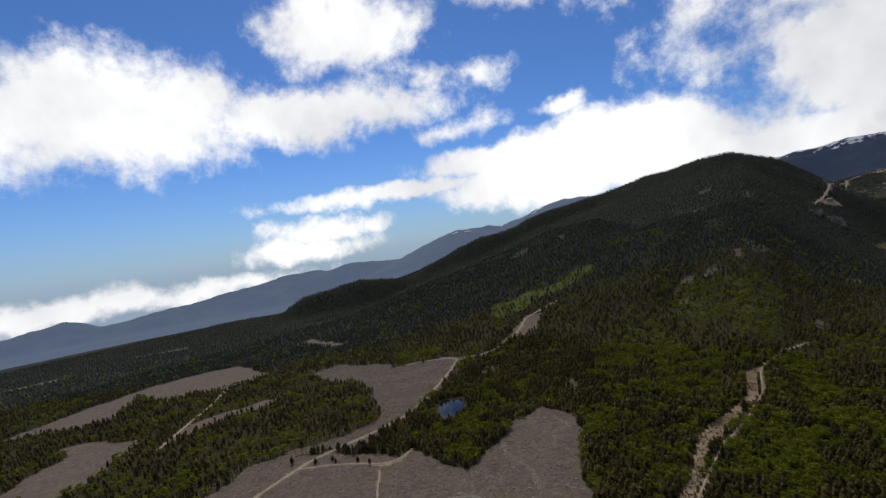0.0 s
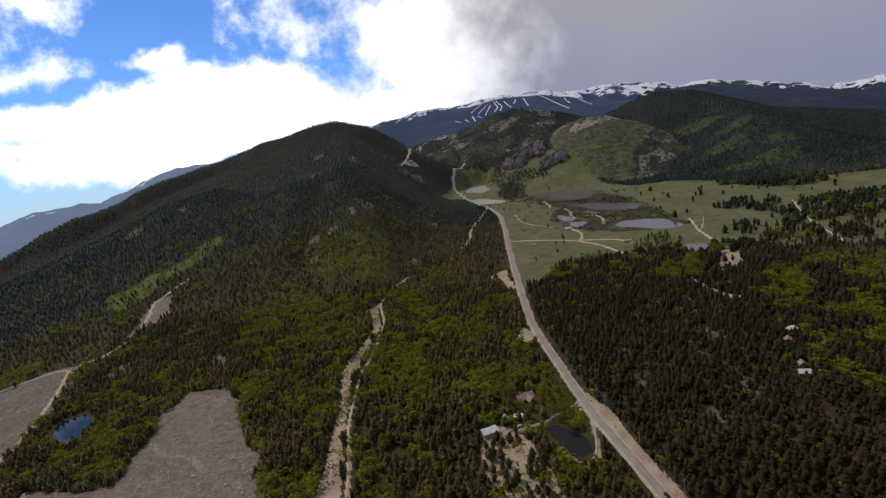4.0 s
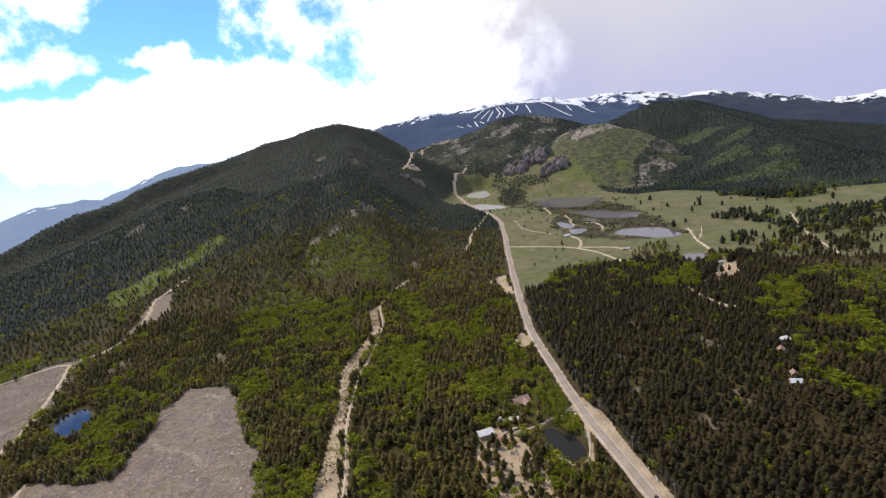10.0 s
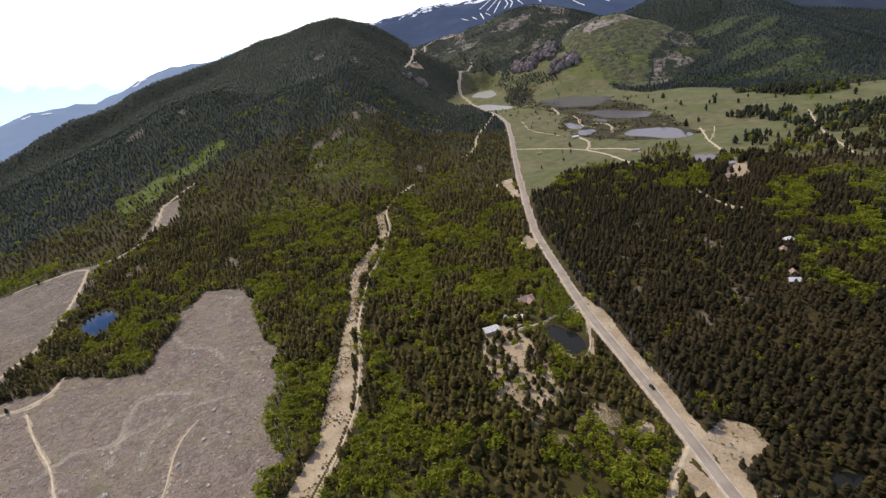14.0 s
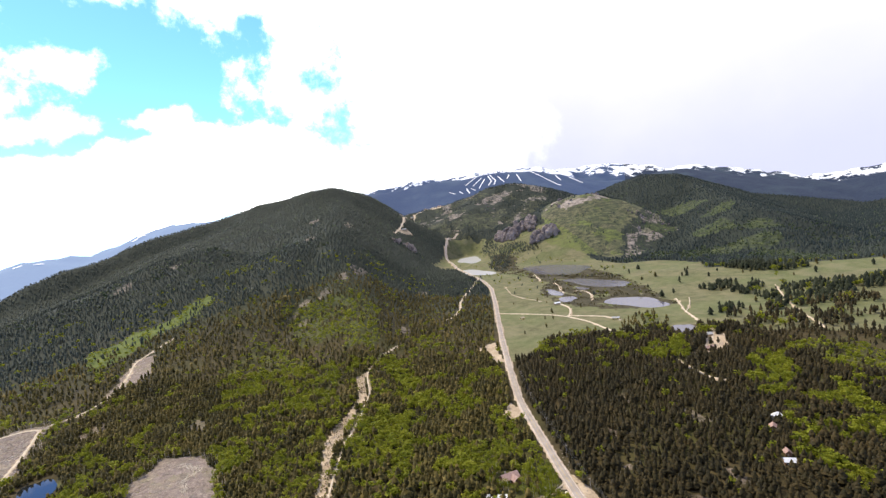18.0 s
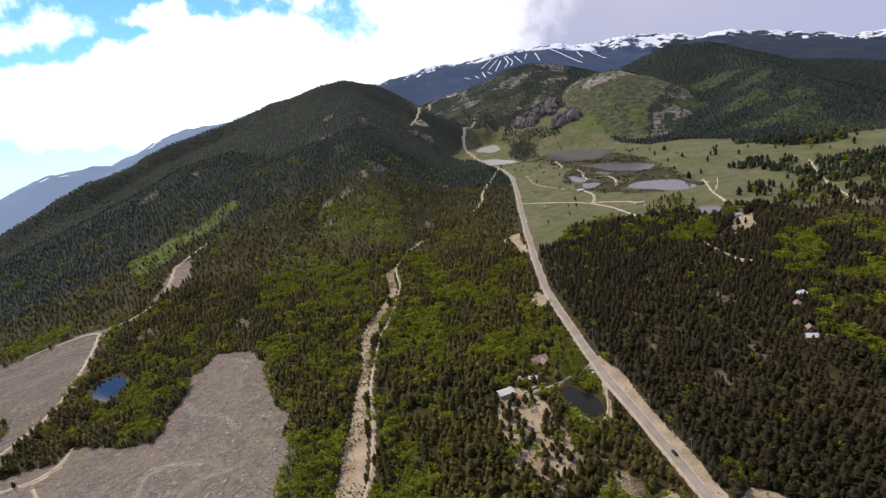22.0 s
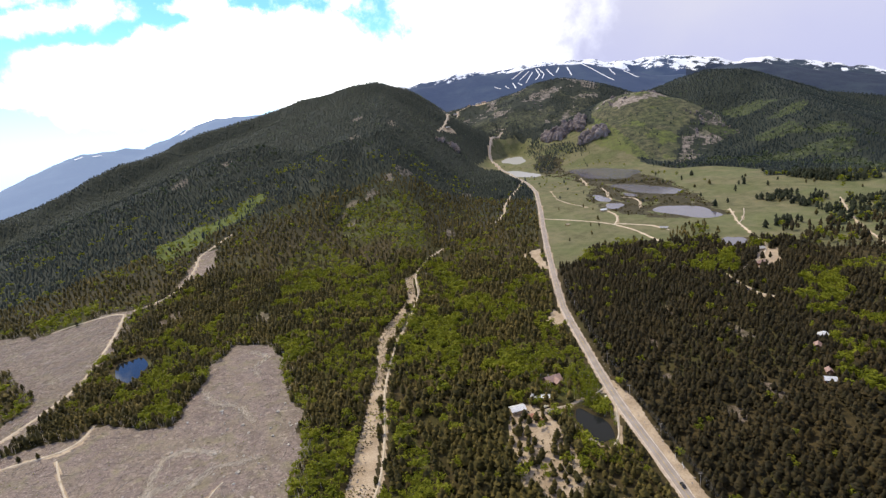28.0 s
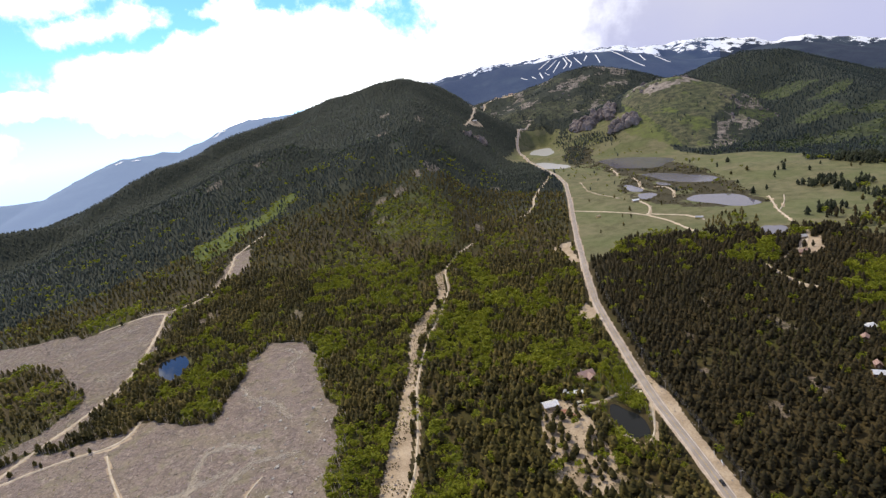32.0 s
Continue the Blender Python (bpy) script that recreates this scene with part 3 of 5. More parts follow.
BARE = [YARD, GULLY, [(110, 2840), (190, 2880), (190, 2820), (130, 2800)], [(-65, 2080), (-10, 2140), (0, 2110), (-45, 2060)], [(73, 726), (106, 751), (98, 654), (86, 650), (83, 699)], [(80, 513), (88, 489), (76, 458), (66, 480)], [(113, 202), (124, 208), (134, 198), (136, 186), (126, 179), (116, 172), (114, 159), (109, 152), (107, 163), (107, 177), (108, 190)],
        [(330, 572), (365, 580), (395, 640), (372, 640)], [(95, 360), (103, 330), (106, 274), (110, 229), (112, 180), (104, 185), (100, 240), (94, 321)], [(87, 176), (95, 184), (99, 170), (99, 156), (88, 156)]]
ASPEN_STANDS = [[(-75, 750), (-20, 689), (-1, 479), (-9, 359), (-58, 421), (-91, 497), (-69, 564)], [(8, 446), (66, 435), (74, 380), (86, 367), (76, 324), (35, 345), (7, 374)],
                [(-68, 258), (-30, 248), (-19, 206), (-20, 140), (-66, 140), (-66, 217)], [(-144, 307), (-116, 326), (-104, 238), (-108, 190), (-134, 190)], [(-281, 860), (-112, 673), (-108, 562), (-182, 550), (-256, 618), (-300, 719)],
                [(-394, 543), (-330, 494), (-272, 399), (-281, 359), (-336, 428)], [(-265, 998), (-94, 1026), (-69, 838), (-195, 792)], [(330, 500), (400, 480), (350, 342), (290, 332), (299, 411)], 
                [(54, 330), (66, 334), (56, 279), (44, 302)], [(262, 610), (300, 630), (312, 570), (262, 545)], [(-578, 614), (-534, 641), (-480, 561), (-507, 530)], [(420, 560), (500, 560), (470, 430), (390, 420)], MEADOW,
                [(-46, 246), (-29, 244), (-11, 213), (-14, 198), (-29, 212), (-44, 224)], [(2, 400), (15, 438), (48, 434), (58, 392), (45, 380), (20, 364), (2, 380)], [(62, 390), (88, 390), (80, 340), (56, 342)],
                [(-76, 311), (-60, 312), (-43, 274), (-44, 259), (-67, 278)], [(-57, 253), (-31, 255), (-23, 238), (-57, 240)], [(-75, 489), (-54, 479), (-42, 434), (-59, 444)], [(-148, 291), (-124, 290), (-106, 253), (-105, 224), (-117, 208), (-128, 229)],
                [(-74, 255), (-60, 247), (-44, 219), (-43, 196), (-76, 196), (-80, 212)], [(-84, 466), (-62, 516), (-15, 450), (-32, 406), (-69, 415)], [(-129, 841), (-73, 863), (-70, 747), (-122, 745)], [(-228, 501), (-197, 507), (-173, 438), (-198, 443)],
                [(334, 488), (354, 535), (398, 557), (375, 482)], [(-600, 598), (-545, 612), (-525, 650), (-560, 690), (-615, 650)], [(289, 628), (319, 652), (346, 638), (321, 599), (294, 587), (282, 606)], [(363, 543), (393, 563), (396, 539), (372, 489), (342, 456), (324, 471)],
                [(296, 392), (274, 335), (277, 308), (282, 299), (267, 281), (259, 297), (259, 329), (268, 356)]]
GLADES = [(988, 1868, 78), (1004, 1824, 58), (904, 1351, 58), (928, 1332, 58), (882, 1118, 42), (857, 1054, 36), (945, 1532, 65), (1026, 1422, 39), (796, 1359, 58), (844, 1340, 52), (722, 1455, 39), (873, 1212, 44), (838, 1709, 52), (1050, 1650, 52),
          (-560, 1500, 60), (-350, 1500, 40), (-120, 1400, 45), (-900, 1700, 60)]
DRY_SPOTS = [(-397, 595, 14), (-270, 572, 9), (-225, 1015, 12), (-193, 1043, 14), (-243, 970, 12), (-132, 1184, 20), (-34, 900, 10), (-65, 660, 7), (8, 1278, 14), (-215, 930, 9), (-160, 1110, 12), (-300, 1500, 22), (-200, 1650, 18), (-330, 1780, 20),
             (202, 323, 5), (282, 511, 8), (150, 420, 6), (165, 300, 6), (190, 480, 7), (230, 420, 6), (140, 350, 5), (-20, 520, 6), (30, 620, 8), (-700, 1250, 18), (-620, 1350, 16), (-1000, 1400, 25)]
THIN_WOOD = [(13, 311), (49, 256), (96, 213), (76, 178), (40, 197), (11, 244)]
SKI_RUNS = [[(514, 3681), (412, 3547)], [(540, 3628), (454, 3504)], [(557, 3596), (487, 3439)], [(589, 3639), (594, 3530), (553, 3454)], [(606, 3648), (624, 3531), (593, 3451)], [(655, 3606), (671, 3456)], [(733, 3596), (698, 3511)], [(786, 3582), (776, 3419)],
            [(887, 3604), (944, 3425), (998, 3265)], [(1045, 3516), (1041, 3391)], [(1120, 3463), (1169, 3336)], [(289, 3475), (324, 3436)], [(358, 3471), (376, 3418)], [(410, 3490), (417, 3395)], [(441, 3474), (462, 3421)]]
SNOW_PATCHES = [[(-1881, 3542), (-1864, 3594), (-1840, 3657)], [(-2377, 3158), (-2355, 3205)], [(-2297, 3219), (-2251, 3244)]]
ROCKY_BROW = [(555, 2075), (640, 2150), (745, 2045), (800, 1965), (700, 1950), (610, 1965)]
GRASS_SLOPES = [(470, 1772), (488, 1903), (540, 2065), (600, 2180), (690, 2090), (740, 2040), (805, 1960), (930, 2010), (870, 1860), (785, 1760), (737, 1724), (682, 1621), (619, 1488), (574, 1581), (516, 1673)]
CLIFF_FACE = [(930, 2010), (898, 1752), (854, 1648), (758, 1580), (641, 1457), (625, 1490), (690, 1620), (745, 1725), (790, 1760), (875, 1860)]
BACK_SLOPES = [(-40, 2200), (60, 2230), (330, 2290), (480, 2250), (640, 2420), (800, 2750), (700, 2900), (300, 2950), (0, 2950), (-100, 2600)]
GROVE = [(285, 2230), (351, 2260), (325, 2009), (450, 1790), (430, 1755), (344, 1830), (312, 1688), (255, 1500), (240, 1617), (278, 1930)]
CLUMPS = [(553, 911, 21), (586, 934, 19), (576, 855, 24), (616, 886, 19), (580, 799, 21), (604, 806, 19), (555, 739, 18), (525, 715, 15), (638, 833, 20), (605, 777, 19), (580, 722, 19), (676, 827, 22), (600, 731, 19), (646, 767, 22), (638, 726, 22), (555, 655, 19), (541, 611, 18),
          (506, 613, 14), (459, 609, 14), (433, 582, 14), (426, 549, 14), (438, 544, 12), (399, 517, 14), (399, 498, 12), (410, 494, 12), (449, 518, 14), (482, 546, 15), (490, 606, 12), (690, 800, 32), (760, 780, 38), (700, 640, 38), (800, 700, 50), (620, 610, 32), (900, 640, 62)]
KNOLL_WOOD = [(737, 1271), (862, 1318), (980, 1200), (900, 1040), (811, 1000), (760, 950), (694, 985), (665, 1057), (700, 1150)]
CREEK_GROVE = [(285, 720), (339, 800), (372, 795), (372, 745), (348, 705), (335, 672), (295, 640), (275, 660)]
HOME_SPOTS = [(49.5, 361, 12), (17, 324, 9), (33, 336, 5), (51, 331, 7), (38, 326, 4), (282, 392, 7), (243, 326, 7), (268, 376, 5), (342, 586, 7), (250, 337, 5), (372, 640, 8), (84, 332, 3)]


def mesh_object(name, verts, faces, mat, parent=None, smooth=False):
    """A mesh from arrays: faces all of one size."""
    mesh = bpy.data.meshes.new(name)
    verts, faces = np.asarray(verts, np.float32), np.asarray(faces, np.int32)
    count, size = faces.shape
    mesh.vertices.add(len(verts))
    mesh.vertices.foreach_set("co", verts.ravel())
    mesh.loops.add(count * size)
    mesh.loops.foreach_set("vertex_index", faces.ravel())
    mesh.polygons.add(count)
    mesh.polygons.foreach_set("loop_start", np.arange(0, count * size, size, dtype=np.int32))
    if smooth:
        mesh.polygons.foreach_set("use_smooth", np.ones(count, bool))
    mesh.update(calc_edges=True)
    mesh.materials.append(mat)
    ob = new(name, mesh)
    if parent is not None:
        ob.parent = parent
    return ob


def build_ground():
    angles = np.radians(np.concatenate([np.arange(-100, 66, 0.3), np.arange(66, 260, 3.0)]))
    rings = np.concatenate([np.geomspace(1, 150, 50)[:-1], np.geomspace(150, 2000, 420)[:-1], np.geomspace(2000, 4950, 130)])
    a, r = np.meshgrid(angles, rings)
    x, y = (r * np.sin(a)).ravel(), (r * np.cos(a)).ravel()
    x, y = np.append(x, 0.0), np.append(y, 0.0)
    z = ground_height(x, y)
    m, k = len(angles), len(rings)
    i, j = np.meshgrid(np.arange(k - 1), np.arange(m), indexing="ij")
    jn = (j + 1) % m
    quads = np.stack([i * m + j, i * m + jn, (i + 1) * m + jn, (i + 1) * m + j], -1).reshape(-1, 4)[:, ::-1]
    split = int(np.searchsorted(rings, 2930.0)) * m
    near = quads[quads.max(axis=1) < split + m]
    far = quads[quads.max(axis=1) >= split + m]
    spots = np.stack([x, y, z], 1)
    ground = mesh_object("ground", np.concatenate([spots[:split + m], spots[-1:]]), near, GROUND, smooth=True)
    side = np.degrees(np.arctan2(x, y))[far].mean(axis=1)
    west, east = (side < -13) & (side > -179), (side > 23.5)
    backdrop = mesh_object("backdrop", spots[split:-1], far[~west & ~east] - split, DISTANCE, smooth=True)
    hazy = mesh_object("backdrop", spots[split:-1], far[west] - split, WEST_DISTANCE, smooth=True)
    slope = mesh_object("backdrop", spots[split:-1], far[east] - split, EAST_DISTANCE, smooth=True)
    tagged(slope, "dark forested mountain slope beyond the nearer hill", "mountains", kind="structure")
    tagged(hazy, "distant hills beyond the forest with painted blue haze", "mountains", kind="structure")
    tagged(ground, "hilly ground of forest floor, slash and meadow", "ground", kind="structure")
    tagged(backdrop, "distant mountains with painted blue haze, snow and ski runs", "mountains", kind="structure")
    zero = np.zeros(len(x))
    slash = zero + inside(x, y, BIG_CLEARING, 10) + inside(x, y, WEST_CLEARING, 10)
    for outline in FAR_CLEARINGS:
        slash += inside(x, y, outline, 12)
    grass = zero + inside(x, y, VALLEY, 12) + 0.49 * inside(x, y, GRASS_SLOPES, 20) + 0.40 * (inside(x, y, BACK_SLOPES, 40) & (fractal(x, y, 90, 3, 61) > -0.05))
    lush = zero + 0.95 * inside(x, y, MEADOW, 25)
    lush = np.maximum(lush, 0.5 * (inside(x, y, GRASS_SLOPES, 20) & ((fractal(x, y, 70, 4, 64) > 0.16) | (x + 0.15 * (y - 1800) < 560))))
    for outline in ASPEN_STANDS:
        lush = np.maximum(lush, 0.42 * inside(x, y, outline, 12))
    for gx, gy, r in GLADES:
        lush = np.maximum(lush, 0.42 * (np.hypot(x - gx, y - gy) + 90 * fractal(x, y, 60, 3, 71) < r))
    for gx, gy, r in DRY_SPOTS:
        slash += 0.5 * (np.hypot(x - gx, (y - gy) * 0.5) + 20 * fractal(x, y, 20, 3, 72) < r)
    marsh = zero + (inside(x, y, MARSH, 25) & (fractal(x, y, 50, 4, 63) > -0.17)) * 0.95
    soil = zero.copy()
    for outline in BARE:
        soil += inside(x, y, outline, 3)
    soil += 0.5 * inside(x, y, THIN_WOOD, 6) * (fractal(x, y, 14, 3, 73) > 0.06)
    for width, line in list(TRACKS.values()) + [(6.0, ROAD)]:
        soil += near_line(x, y, line) < width * 0.72
    rock = zero + 0.6 * (inside(x, y, ROCKY_BROW, 15) & (fractal(x, y, 45, 4, 66) > -0.03)) + 0.5 * (inside(x, y, CLIFF_FACE, 12) & (fractal(x, y, 50, 3, 67) > -0.06)) + 0.5 * (inside(x, y, BACK_SLOPES, 40) & (fractal(x, y, 70, 4, 60) > 0.10))
    snow = np.clip((z - np.interp(x, [0, 700, 1200, 1550, 1900, 2200, 2500, 2850], [375, 352, 290, 270, 238, 188, 122, 20]) + 150 * fractal(x, y, 160, 4, 44)) / 110, 0, 1.0) * np.clip((np.hypot(x, y) - 3900) / 250, 0, 1) * (np.arctan2(x, y) > radians(-14)) * 0.64
    for ob, part_of in ((ground, np.append(np.arange(split + m), k * m)), (backdrop, np.arange(split, k * m)), (hazy, np.arange(split, k * m)), (slope, np.arange(split, k * m))):
        for name, layers in (("cover", (slash, grass, soil)), ("cover_more", (lush, marsh, rock))):
            layer = ob.data.color_attributes.new(name, "FLOAT_COLOR", "POINT")
            layer.data.foreach_set("color", np.stack([*(np.clip(v, 0, 1)[part_of] for v in layers), np.ones(len(part_of))], 1).astype(np.float32).ravel())
        layer = ob.data.attributes.new("snow", "FLOAT", "POINT")
        layer.data.foreach_set("value", snow[part_of].astype(np.float32))


build_ground()


def along(line, step):
    """Points along a line on the plan, smoothed at its bends."""
    p = np.array(line, float)
    d = np.concatenate([[0], np.cumsum(np.hypot(*np.diff(p, axis=0).T))])
    s = np.arange(0, d[-1] + step, step).clip(0, d[-1])
    q = np.stack([np.interp(s, d, p[:, 0]), np.interp(s, d, p[:, 1])], 1)
    for _ in range(10):
        q[1:-1] = 0.25 * q[:-2] + 0.5 * q[1:-1] + 0.25 * q[2:]
    return q


def ribbon(name, line, width, mat, lift, label, category, columns=5, rough_edge=0.12):
    """A road: a strip laid on the ground, a little crowned, with an uneven edge."""
    q = along(line, 5.0)
    t = np.gradient(q, axis=0)
    t /= np.linalg.norm(t, axis=1, keepdims=True) + 1e-9
    side = np.stack([t[:, 1], -t[:, 0]], 1)
    u = np.linspace(-0.5, 0.5, columns)
    wide = width * (1 + rough_edge * 2 * fractal(q[:, 0], q[:, 1], 14, 2, 8))
    p = q[:, None, :] + side[:, None, :] * (u[None, :, None] * wide[:, None, None])
    z = ground_height(p[..., 0], p[..., 1])
    reach = np.hypot(q[:, 0], q[:, 1])[:, None]
    z = np.maximum(z, z.mean(axis=1, keepdims=True)) + lift + reach * 0.0006 + 0.12 * (1 - (2 * u[None, :]) ** 2)
    z[:, 0] -= lift + 0.5
    z[:, -1] -= lift + 0.5
    verts = np.concatenate([p, z[..., None]], 2).reshape(-1, 3)
    n = len(q)
    i, j = np.meshgrid(np.arange(n - 1), np.arange(columns - 1), indexing="ij")
    faces = np.stack([i * columns + j, i * columns + j + 1, (i + 1) * columns + j + 1, (i + 1) * columns + j], -1).reshape(-1, 4)
    ob = mesh_object(name, verts, faces, mat, smooth=True)
    return tagged(ob, label, category, kind="structure")


for line in SKI_RUNS:
    ribbon("ski_run", line, 7.5, SNOW, 1.5, "snowy ski run cut through the far forest", "ski run", 4, 0.5)
for line in SNOW_PATCHES:
    ribbon("snow_patch", line, 22, SNOW, 2.0, "narrow snow patch near the far hill crest", "snow", 4, 0.6)
ribbon("road_shoulder", ROAD, 9.0, GRAVEL, 0.25, "pinkish gravel shoulders of the valley road", "road shoulder", 9, 0.25)
ribbon("road", ROAD, 6.4, ASPHALT, 0.42, "long worn grey asphalt valley road between the pines", "road", 9, 0.02)


def beside(line, off):
    q = along(line, 5.0)
    t = np.gradient(q, axis=0)
    t /= np.linalg.norm(t, axis=1, keepdims=True) + 1e-9
    return [tuple(p) for p in q + np.stack([t[:, 1], -t[:, 0]], 1) * off]


for off, paint, words in ((-0.16, YELLOW_LINE, "worn yellow centre line on the asphalt"), (0.16, YELLOW_LINE, "worn yellow centre line on the asphalt"), (-2.95, WHITE_LINE, "worn white edge line on the asphalt"), (2.95, WHITE_LINE, "worn white edge line on the asphalt")):
    ribbon("road_line", beside(ROAD, off), 0.16, paint, 0.56, words, "road marking", 3, 0.0)
for title, (width, line) in TRACKS.items():
    ribbon(title, line, width, DIRT, 0.2, "narrow sandy dirt track worn into the ground", "track")


def build_pond(pond, level):
    cx, cy, a, b, turn = pond
    angle = np.linspace(0, 2 * math.pi, 65)[:-1]
    wobble = 1.0 * (1 + 0.10 * np.sin(3 * angle + cx) + 0.06 * np.sin(5 * angle + cy))
    c, s = math.cos(radians(turn)), math.sin(radians(turn))
    u, v = a * wobble * np.cos(angle), b * wobble * np.sin(angle)
    rim = np.stack([u * c - v * s, u * s + v * c, 0 * u], 1)
    verts = np.concatenate([rim, [[0, 0, 0]]])
    k = np.arange(64)
    # by distance, ponds change from mirroring water to painted sky reflection
    ob = mesh_object("pond", verts, np.stack([k, (k + 1) % 64, np.full(64, 64)], 1), SKY_PALE if cy > 1550 else RIPPLED if cy > 600 else WATER)
    ob.location = (cx, cy, level + 0.2)
    return tagged(ob, "still pond mirroring the sky, painted in on the far ones", "pond", group="ponds in the valley", kind="structure")


for pond, level in zip(PONDS, LEVELS):
    build_pond(pond, level)


# ---- woods ----
def wooded(x, y):
    """How thickly trees stand, 0 to 1."""
    d = np.ones(np.shape(x))
    clear = inside(x, y, BIG_CLEARING, 10) | inside(x, y, WEST_CLEARING, 10) | inside(x, y, MEADOW, 15)
    for outline in FAR_CLEARINGS:
        clear |= inside(x, y, outline, 12)
    d[clear] = 0.0
    d[inside(x, y, MEADOW, 25)] = 0.65
    meadow = inside(x, y, VALLEY, 12)
    d[meadow] = 0.012
    on_knoll = meadow & (x > 470) & (y < 1350)
    d[on_knoll] = 0.008
    for gx, gy, r in CLUMPS:
        d[meadow & (np.hypot(x - gx, y - gy) + 34 * fractal(x, y, 22, 3, 94) < r)] = 0.9
    d[inside(x, y, KNOLL_WOOD, 14)] = 0.95
    d[meadow & (x > 430) & (y < 760) & (fractal(x, y, 80, 2, 92) > 0)] = 0.5
    slope = inside(x, y, GRASS_SLOPES, 20)
    d[slope] = np.clip((fractal(x, y, 60, 3, 93)[slope] - 0.10) * 4, 0.02, 0.5)
    d[inside(x, y, CLIFF_FACE, 12)] = 0.6
    d[inside(x, y, BACK_SLOPES, 40)] *= np.clip(0.45 + 3 * fractal(x, y, 60, 3, 62), 0.08, 1)[inside(x, y, BACK_SLOPES, 40)]
    for outline in BARE:
        d[inside(x, y, outline, 3)] = 0.10
    d[inside(x, y, GULLY, 3)] = 0.0
    for gx, gy, r in GLADES:
        d[np.hypot(x - gx, y - gy) + 90 * fractal(x, y, 60, 3, 71) < r] *= 0.75
    for gx, gy, r in DRY_SPOTS:
        d[np.hypot(x - gx, (y - gy) * 0.5) + 20 * fractal(x, y, 20, 3, 72) < r] *= 0.35
    d[inside(x, y, THIN_WOOD, 6)] *= np.where(fractal(x, y, 14, 3, 73) > 0.06, 0.35, 1.0)[inside(x, y, THIN_WOOD, 6)]
    d[inside(x, y, GROVE, 20) | inside(x, y, CREEK_GROVE, 10)] = 0.75
    for gx, gy, r in HOME_SPOTS:
        d[np.hypot(x - gx, y - gy) < r] = 0
    d[near_line(x, y, ROAD) < 8.5] = 0
    for width, line in TRACKS.values():
        d[near_line(x, y, line) < width * 0.5 + 1.6] = 0
    for pond in PONDS:
        d[pond_reach(x, y, pond) < 1.25] = 0
    return d


def aspen_share(x, y):
    s = np.clip((0.5 * fractal(x, y, 60, 3, 77) + 0.8 * fractal(x, y, 20, 2, 76) - 0.045) * 11.0, 0.03, 0.82) * np.where(((x > 100) & (y < 620)) | (y > 1450), 0.10, np.where(y + 0.4 * np.abs(x) > 850, 0.4, 1.0))
    for outline in ASPEN_STANDS:
        s = np.maximum(s, np.clip(0.72 + 7.0 * fractal(x, y, 17, 2, 78), 0.06, 0.98) * inside(x, y, outline, 24))
    for outline in ASPEN_STANDS[-16:]:
        s = np.maximum(s, np.clip(0.93 + 2.5 * fractal(x, y, 16, 2, 79), 0.3, 0.98) * inside(x, y, outline, 8))
    s = np.where(inside(x, y, GRASS_SLOPES, 20) | inside(x, y, CLIFF_FACE, 12), 0.7, s)
    for gx, gy, r in GLADES:
        s = np.maximum(s, 0.85 * (np.hypot(x - gx, y - gy) + 90 * fractal(x, y, 60, 3, 71) < r))
    return s


def scatter(x0, x1, y0, y1, step, seed):
    rng = np.random.default_rng(seed)
    gx, gy = np.meshgrid(np.arange(x0, x1, step), np.arange(y0, y1, step))
    x = gx.ravel() + rng.uniform(-0.48, 0.48, gx.size) * step
    y = gy.ravel() + rng.uniform(-0.48, 0.48, gx.size) * step
    keep = rng.uniform(0, 1, x.size) < wooded(x, y) * np.clip(1.05 + 1.6 * fractal(x, y, 45, 3, 31), 0.15, 1)
    az = np.degrees(np.arctan2(x, y))
    keep &= (az > -96) & (az < 62) & (np.hypot(x, y) < 2950)
    return x[keep], y[keep], rng


def conifer_shape(rng, tiers, sides, droop=0.22):
    """A pine of height 1: ragged tiers of boughs round the stem, full in the middle and blunt at the top."""
    verts, faces = [], []
    for k in range(tiers):
        f = k / tiers
        low, high = 0.12 + 0.78 * f, min(1.0, 0.12 + 0.78 * (k + 1.7) / tiers)
        wide = 0.25 * (1 - 1.44 * abs(f - 0.28) ** 1.6) + 0.02
        if k == 0:
            wide *= 0.85
        start = len(verts)
        lean = rng.uniform(-0.03, 0.03, 2)
        verts.append((lean[0], lean[1], high))
        turn = rng.uniform(0, 6.28)
        for s in range(sides):
            a = turn + 6.283 * s / sides + rng.uniform(-0.2, 0.2)
            r = wide * rng.uniform(0.55, 1.25)
            verts.append((r * math.cos(a), r * math.sin(a), low + rng.uniform(-droop, droop) / tiers))
        for s in range(sides):
            faces.append((start, start + 1 + s, start + 1 + (s + 1) % sides))
    return np.array(verts), np.array(faces)


